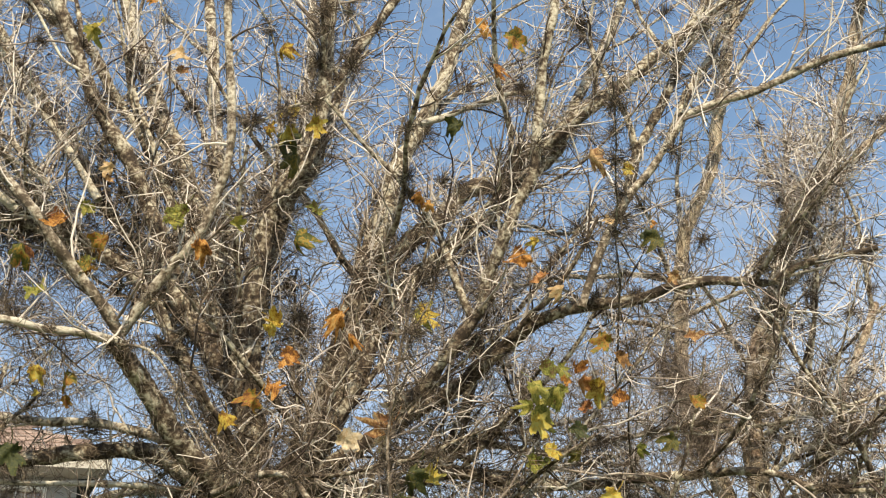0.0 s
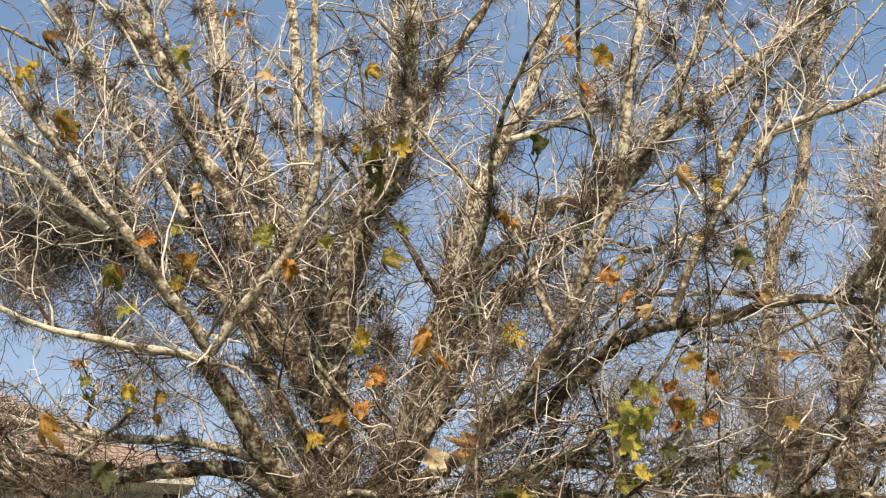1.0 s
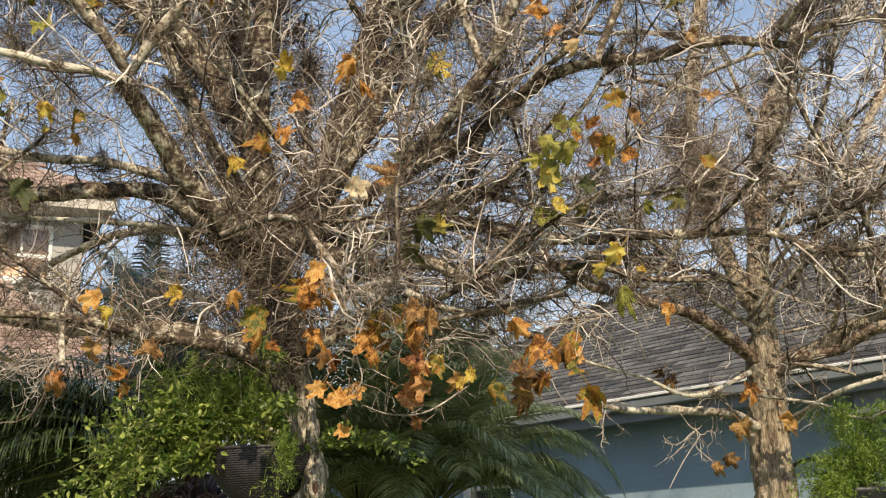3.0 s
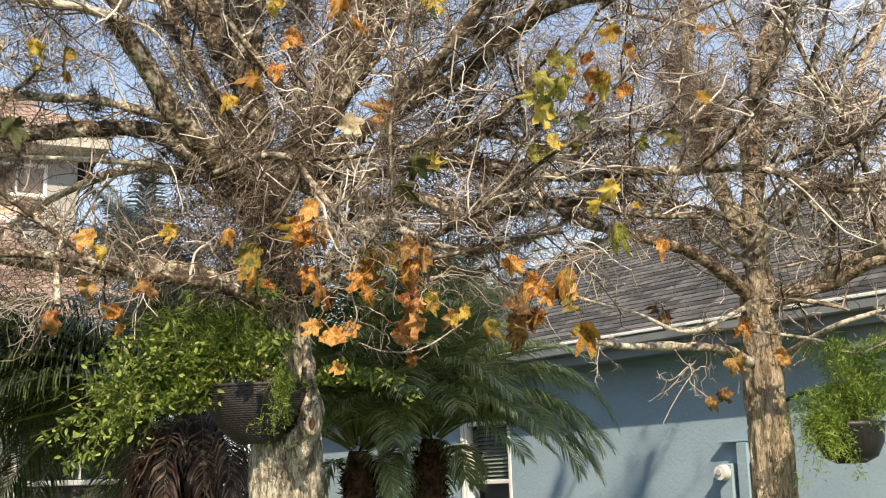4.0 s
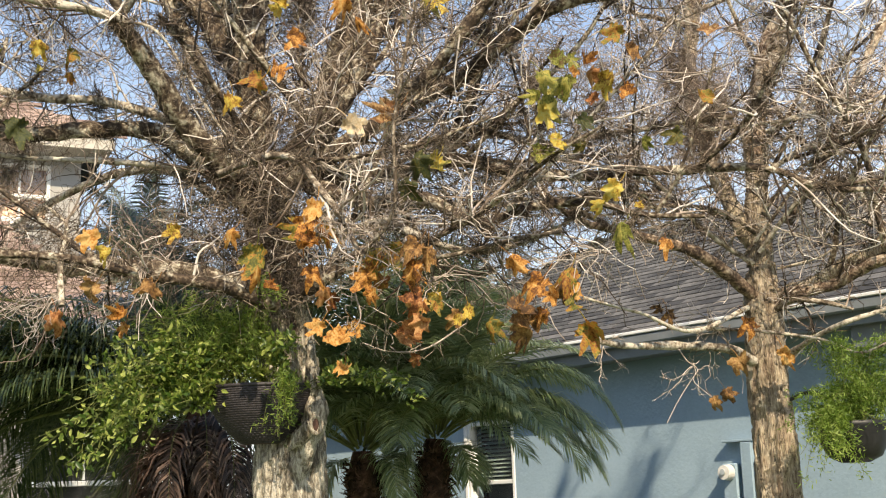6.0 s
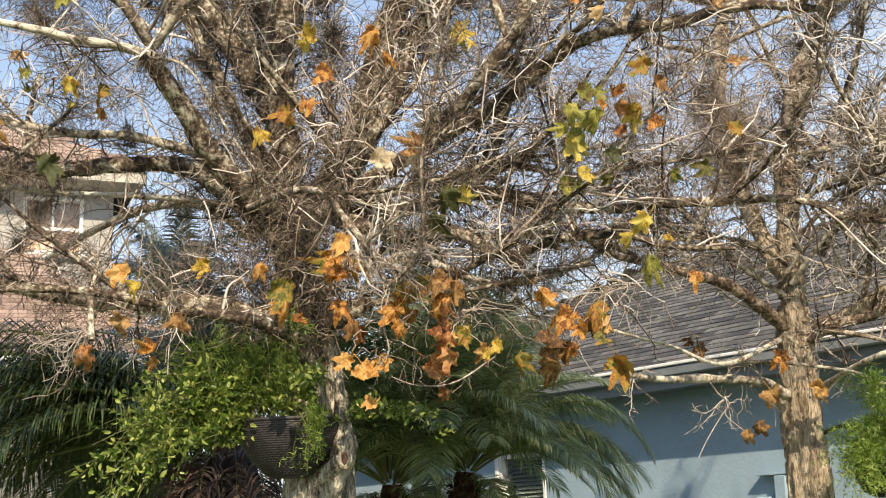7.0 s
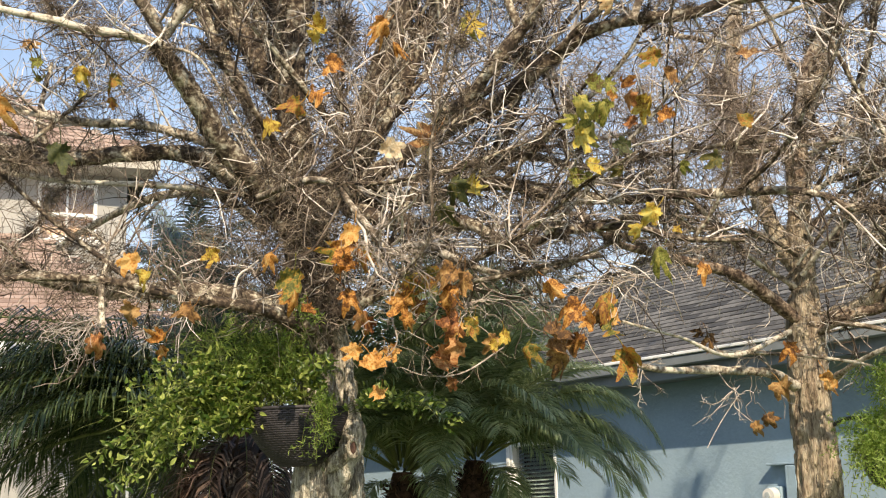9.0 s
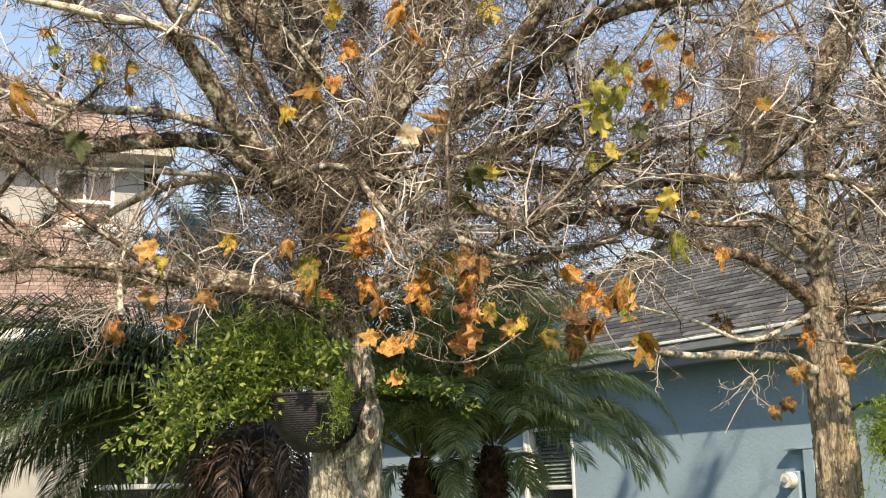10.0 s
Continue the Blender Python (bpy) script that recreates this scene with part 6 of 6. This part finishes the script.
rings = [[bm.verts.new((2.0 + math.cos(2 * math.pi * j / 40) * r, 6.3 + math.sin(2 * math.pi * j / 40) * r, 1.82 + z)) for j in range(40)] for r, z in prof]
for a, b in zip(rings, rings[1:]):
    for j in range(40):
        bm.faces.new((a[j], a[(j + 1) % 40], b[(j + 1) % 40], b[j]))
bm.faces.new(rings[0])
part("pot", bm, black, planter_b, smooth=True)
V, Q = tubes(smooth_line([(1.74, 6.55, 1.95), (1.86, 6.48, 1.99), (1.95, 6.42, 1.93), (1.98, 6.38, 1.80)], 14)[None], np.full((1, 14), 0.011), 6)
under(mesh_object("arm", V, Q, black, True), planter_b)


def foliage(parent, lines, per, size, spread, mat, slim=0.42, stem_r=0.0022, name="foliage"):
    """Stems along lines (n, k, 3), and small folded leaves in tufts along them."""
    n, k, _ = lines.shape
    b = Batch()
    b.add(*tubes(lines, np.full((n, 1), stem_r) * np.linspace(1, 0.5, k)[None], 3))
    tagged(b.done("stems", vine_stem, parent), kind="stuff")
    m = n * per
    nodes = max(1, per // 7)
    P, T = pick_on_bundle(lines, n * nodes, 0.12)
    P, T = np.repeat(P, 7, 0), np.repeat(T, 7, 0)
    m = len(P)
    P = P + rng.normal(0, spread, P.shape)
    way = unit(T * 0.4 + rng.normal(0, 0.8, P.shape) + np.array([0, -0.15, 0.12]))
    S = unit(np.cross(way, rng.normal(0, 1, P.shape)))
    U = np.cross(S, way)
    L = (size * rng.uniform(0.55, 1.25, m))[:, None]
    w = L * slim * 0.5
    mid, tip = P + way * L * 0.5 - U * L * 0.04, P + way * L - U * L * 0.22
    fold = U * w * 0.45
    verts = np.stack([P, mid, tip, P + way * L * 0.32 + S * w + fold, P + way * L * 0.68 + S * w * 0.85 + fold * 0.6 - U * L * 0.08, P + way * L * 0.32 - S * w + fold, P + way * L * 0.68 - S * w * 0.85 + fold * 0.6 - U * L * 0.08], 1).reshape(-1, 3)
    o = (np.arange(m) * 7)[:, None, None]
    faces = (np.array([[0, 1, 4, 3], [1, 2, 2, 4], [0, 5, 6, 1], [1, 6, 2, 2]])[None] + o).reshape(-1, 4)
    quads = faces[faces[:, 1] != faces[:, 2]]
    quads = quads[quads[:, 2] != quads[:, 3]]
    tri = (np.array([[1, 2, 4], [1, 6, 2]])[None] + o).reshape(-1, 3)
    me = bpy.data.meshes.new(name)
    me.from_pydata(verts.tolist(), [], quads.tolist() + tri.tolist())
    me.polygons.foreach_set("use_smooth", np.full(len(me.polygons), True))
    me.materials.append(mat)
    ob = under(new(name, me), parent)
    ob["kind"] = "stuff"
    return ob


def trails(start, spread, ends, n, k, arch, jitter):
    """Stems from a planter's soil over its rim to ends that lie in a box."""
    out = []
    for _ in range(n):
        s = np.array(start) + rng.uniform(-1, 1, 3) * np.array(spread)
        e = np.array([rng.uniform(*ends[0]), rng.uniform(*ends[1]), rng.uniform(*ends[2])])
        m = s * 0.55 + e * 0.45
        m[2] = max(s[2], e[2]) + rng.uniform(0.3, 1.0) * arch
        out.append(smooth_line([tuple(s), tuple(m), tuple(e)], k))
    L = np.array(out)
    return L + np.cumsum(rng.normal(0, jitter, L.shape), 1)


vine = thing("trailing_plant", (-0.98, 5.52, 2.0), "bright yellow-green trailing plant spilling over the woven planter", "plant", "planter plants")
bundle = np.concatenate([
    trails((-1.05, 5.53, 2.02), (0.04, 0.06, 0.01), ((-1.62, -1.20), (5.15, 5.5), (1.80, 2.20)), 34, 14, 0.05, 0.015),
    trails((-1.05, 5.52, 2.02), (0.04, 0.06, 0.01), ((-1.78, -1.48), (5.15, 5.4), (1.76, 2.0)), 9, 14, 0.06, 0.013),
    trails((-1.07, 5.52, 2.02), (0.03, 0.05, 0.01), ((-1.62, -1.30), (5.15, 5.35), (1.58, 1.78)), 9, 14, 0.08, 0.013),
    trails((-0.96, 5.56, 2.02), (0.12, 0.05, 0.01), ((-1.20, -0.76), (5.36, 5.55), (2.09, 2.20)), 12, 14, 0.05, 0.010),
    trails((-0.78, 5.52, 2.02), (0.06, 0.05, 0.01), ((-0.90, -0.68), (5.36, 5.50), (2.08, 2.22)), 5, 14, 0.04, 0.010),
    trails((-0.66, 5.58, 2.02), (0.03, 0.05, 0.01), ((-0.36, -0.10), (5.35, 5.45), (1.95, 2.02)), 4, 14, 0.07, 0.007)])
foliage(vine, bundle, 63, 0.037, 0.018, vine_leaf)
soft = thing("feathery_plant", (-0.98, 5.55, 2.0), "soft feathery green plant growing over the woven planter", "plant", "planter plants")
bundle = np.concatenate([
    trails((-0.95, 5.55, 2.02), (0.13, 0.05, 0.01), ((-1.34, -0.70), (5.32, 5.65), (2.12, 2.40)), 68, 10, 0.05, 0.012),
    trails((-0.71, 5.44, 2.03), (0.04, 0.02, 0.01), ((-0.82, -0.67), (5.34, 5.40), (1.79, 1.93)), 11, 10, 0.02, 0.006)])
foliage(soft, bundle, 98, 0.028, 0.02, fern_leaf, slim=0.13)
fern = thing("hanging_fern", (2.0, 6.3, 1.82), "light green ferny plant spilling from the black planter", "plant", "planter plants")
bundle = np.concatenate([
    trails((2.02, 6.3, 1.80), (0.09, 0.09, 0.01), ((1.83, 2.40), (5.95, 6.45), (1.86, 2.16)), 58, 12, 0.06, 0.014),
    trails((1.92, 6.22, 1.80), (0.05, 0.05, 0.01), ((1.72, 1.93), (5.98, 6.2), (1.56, 1.80)), 24, 12, 0.04, 0.012),
    trails((1.92, 6.22, 1.82), (0.04, 0.05, 0.01), ((1.64, 1.78), (6.0, 6.2), (1.88, 1.95)), 6, 12, 0.02, 0.010)])
foliage(fern, bundle, 182, 0.027, 0.022, fern_bright, slim=0.19)
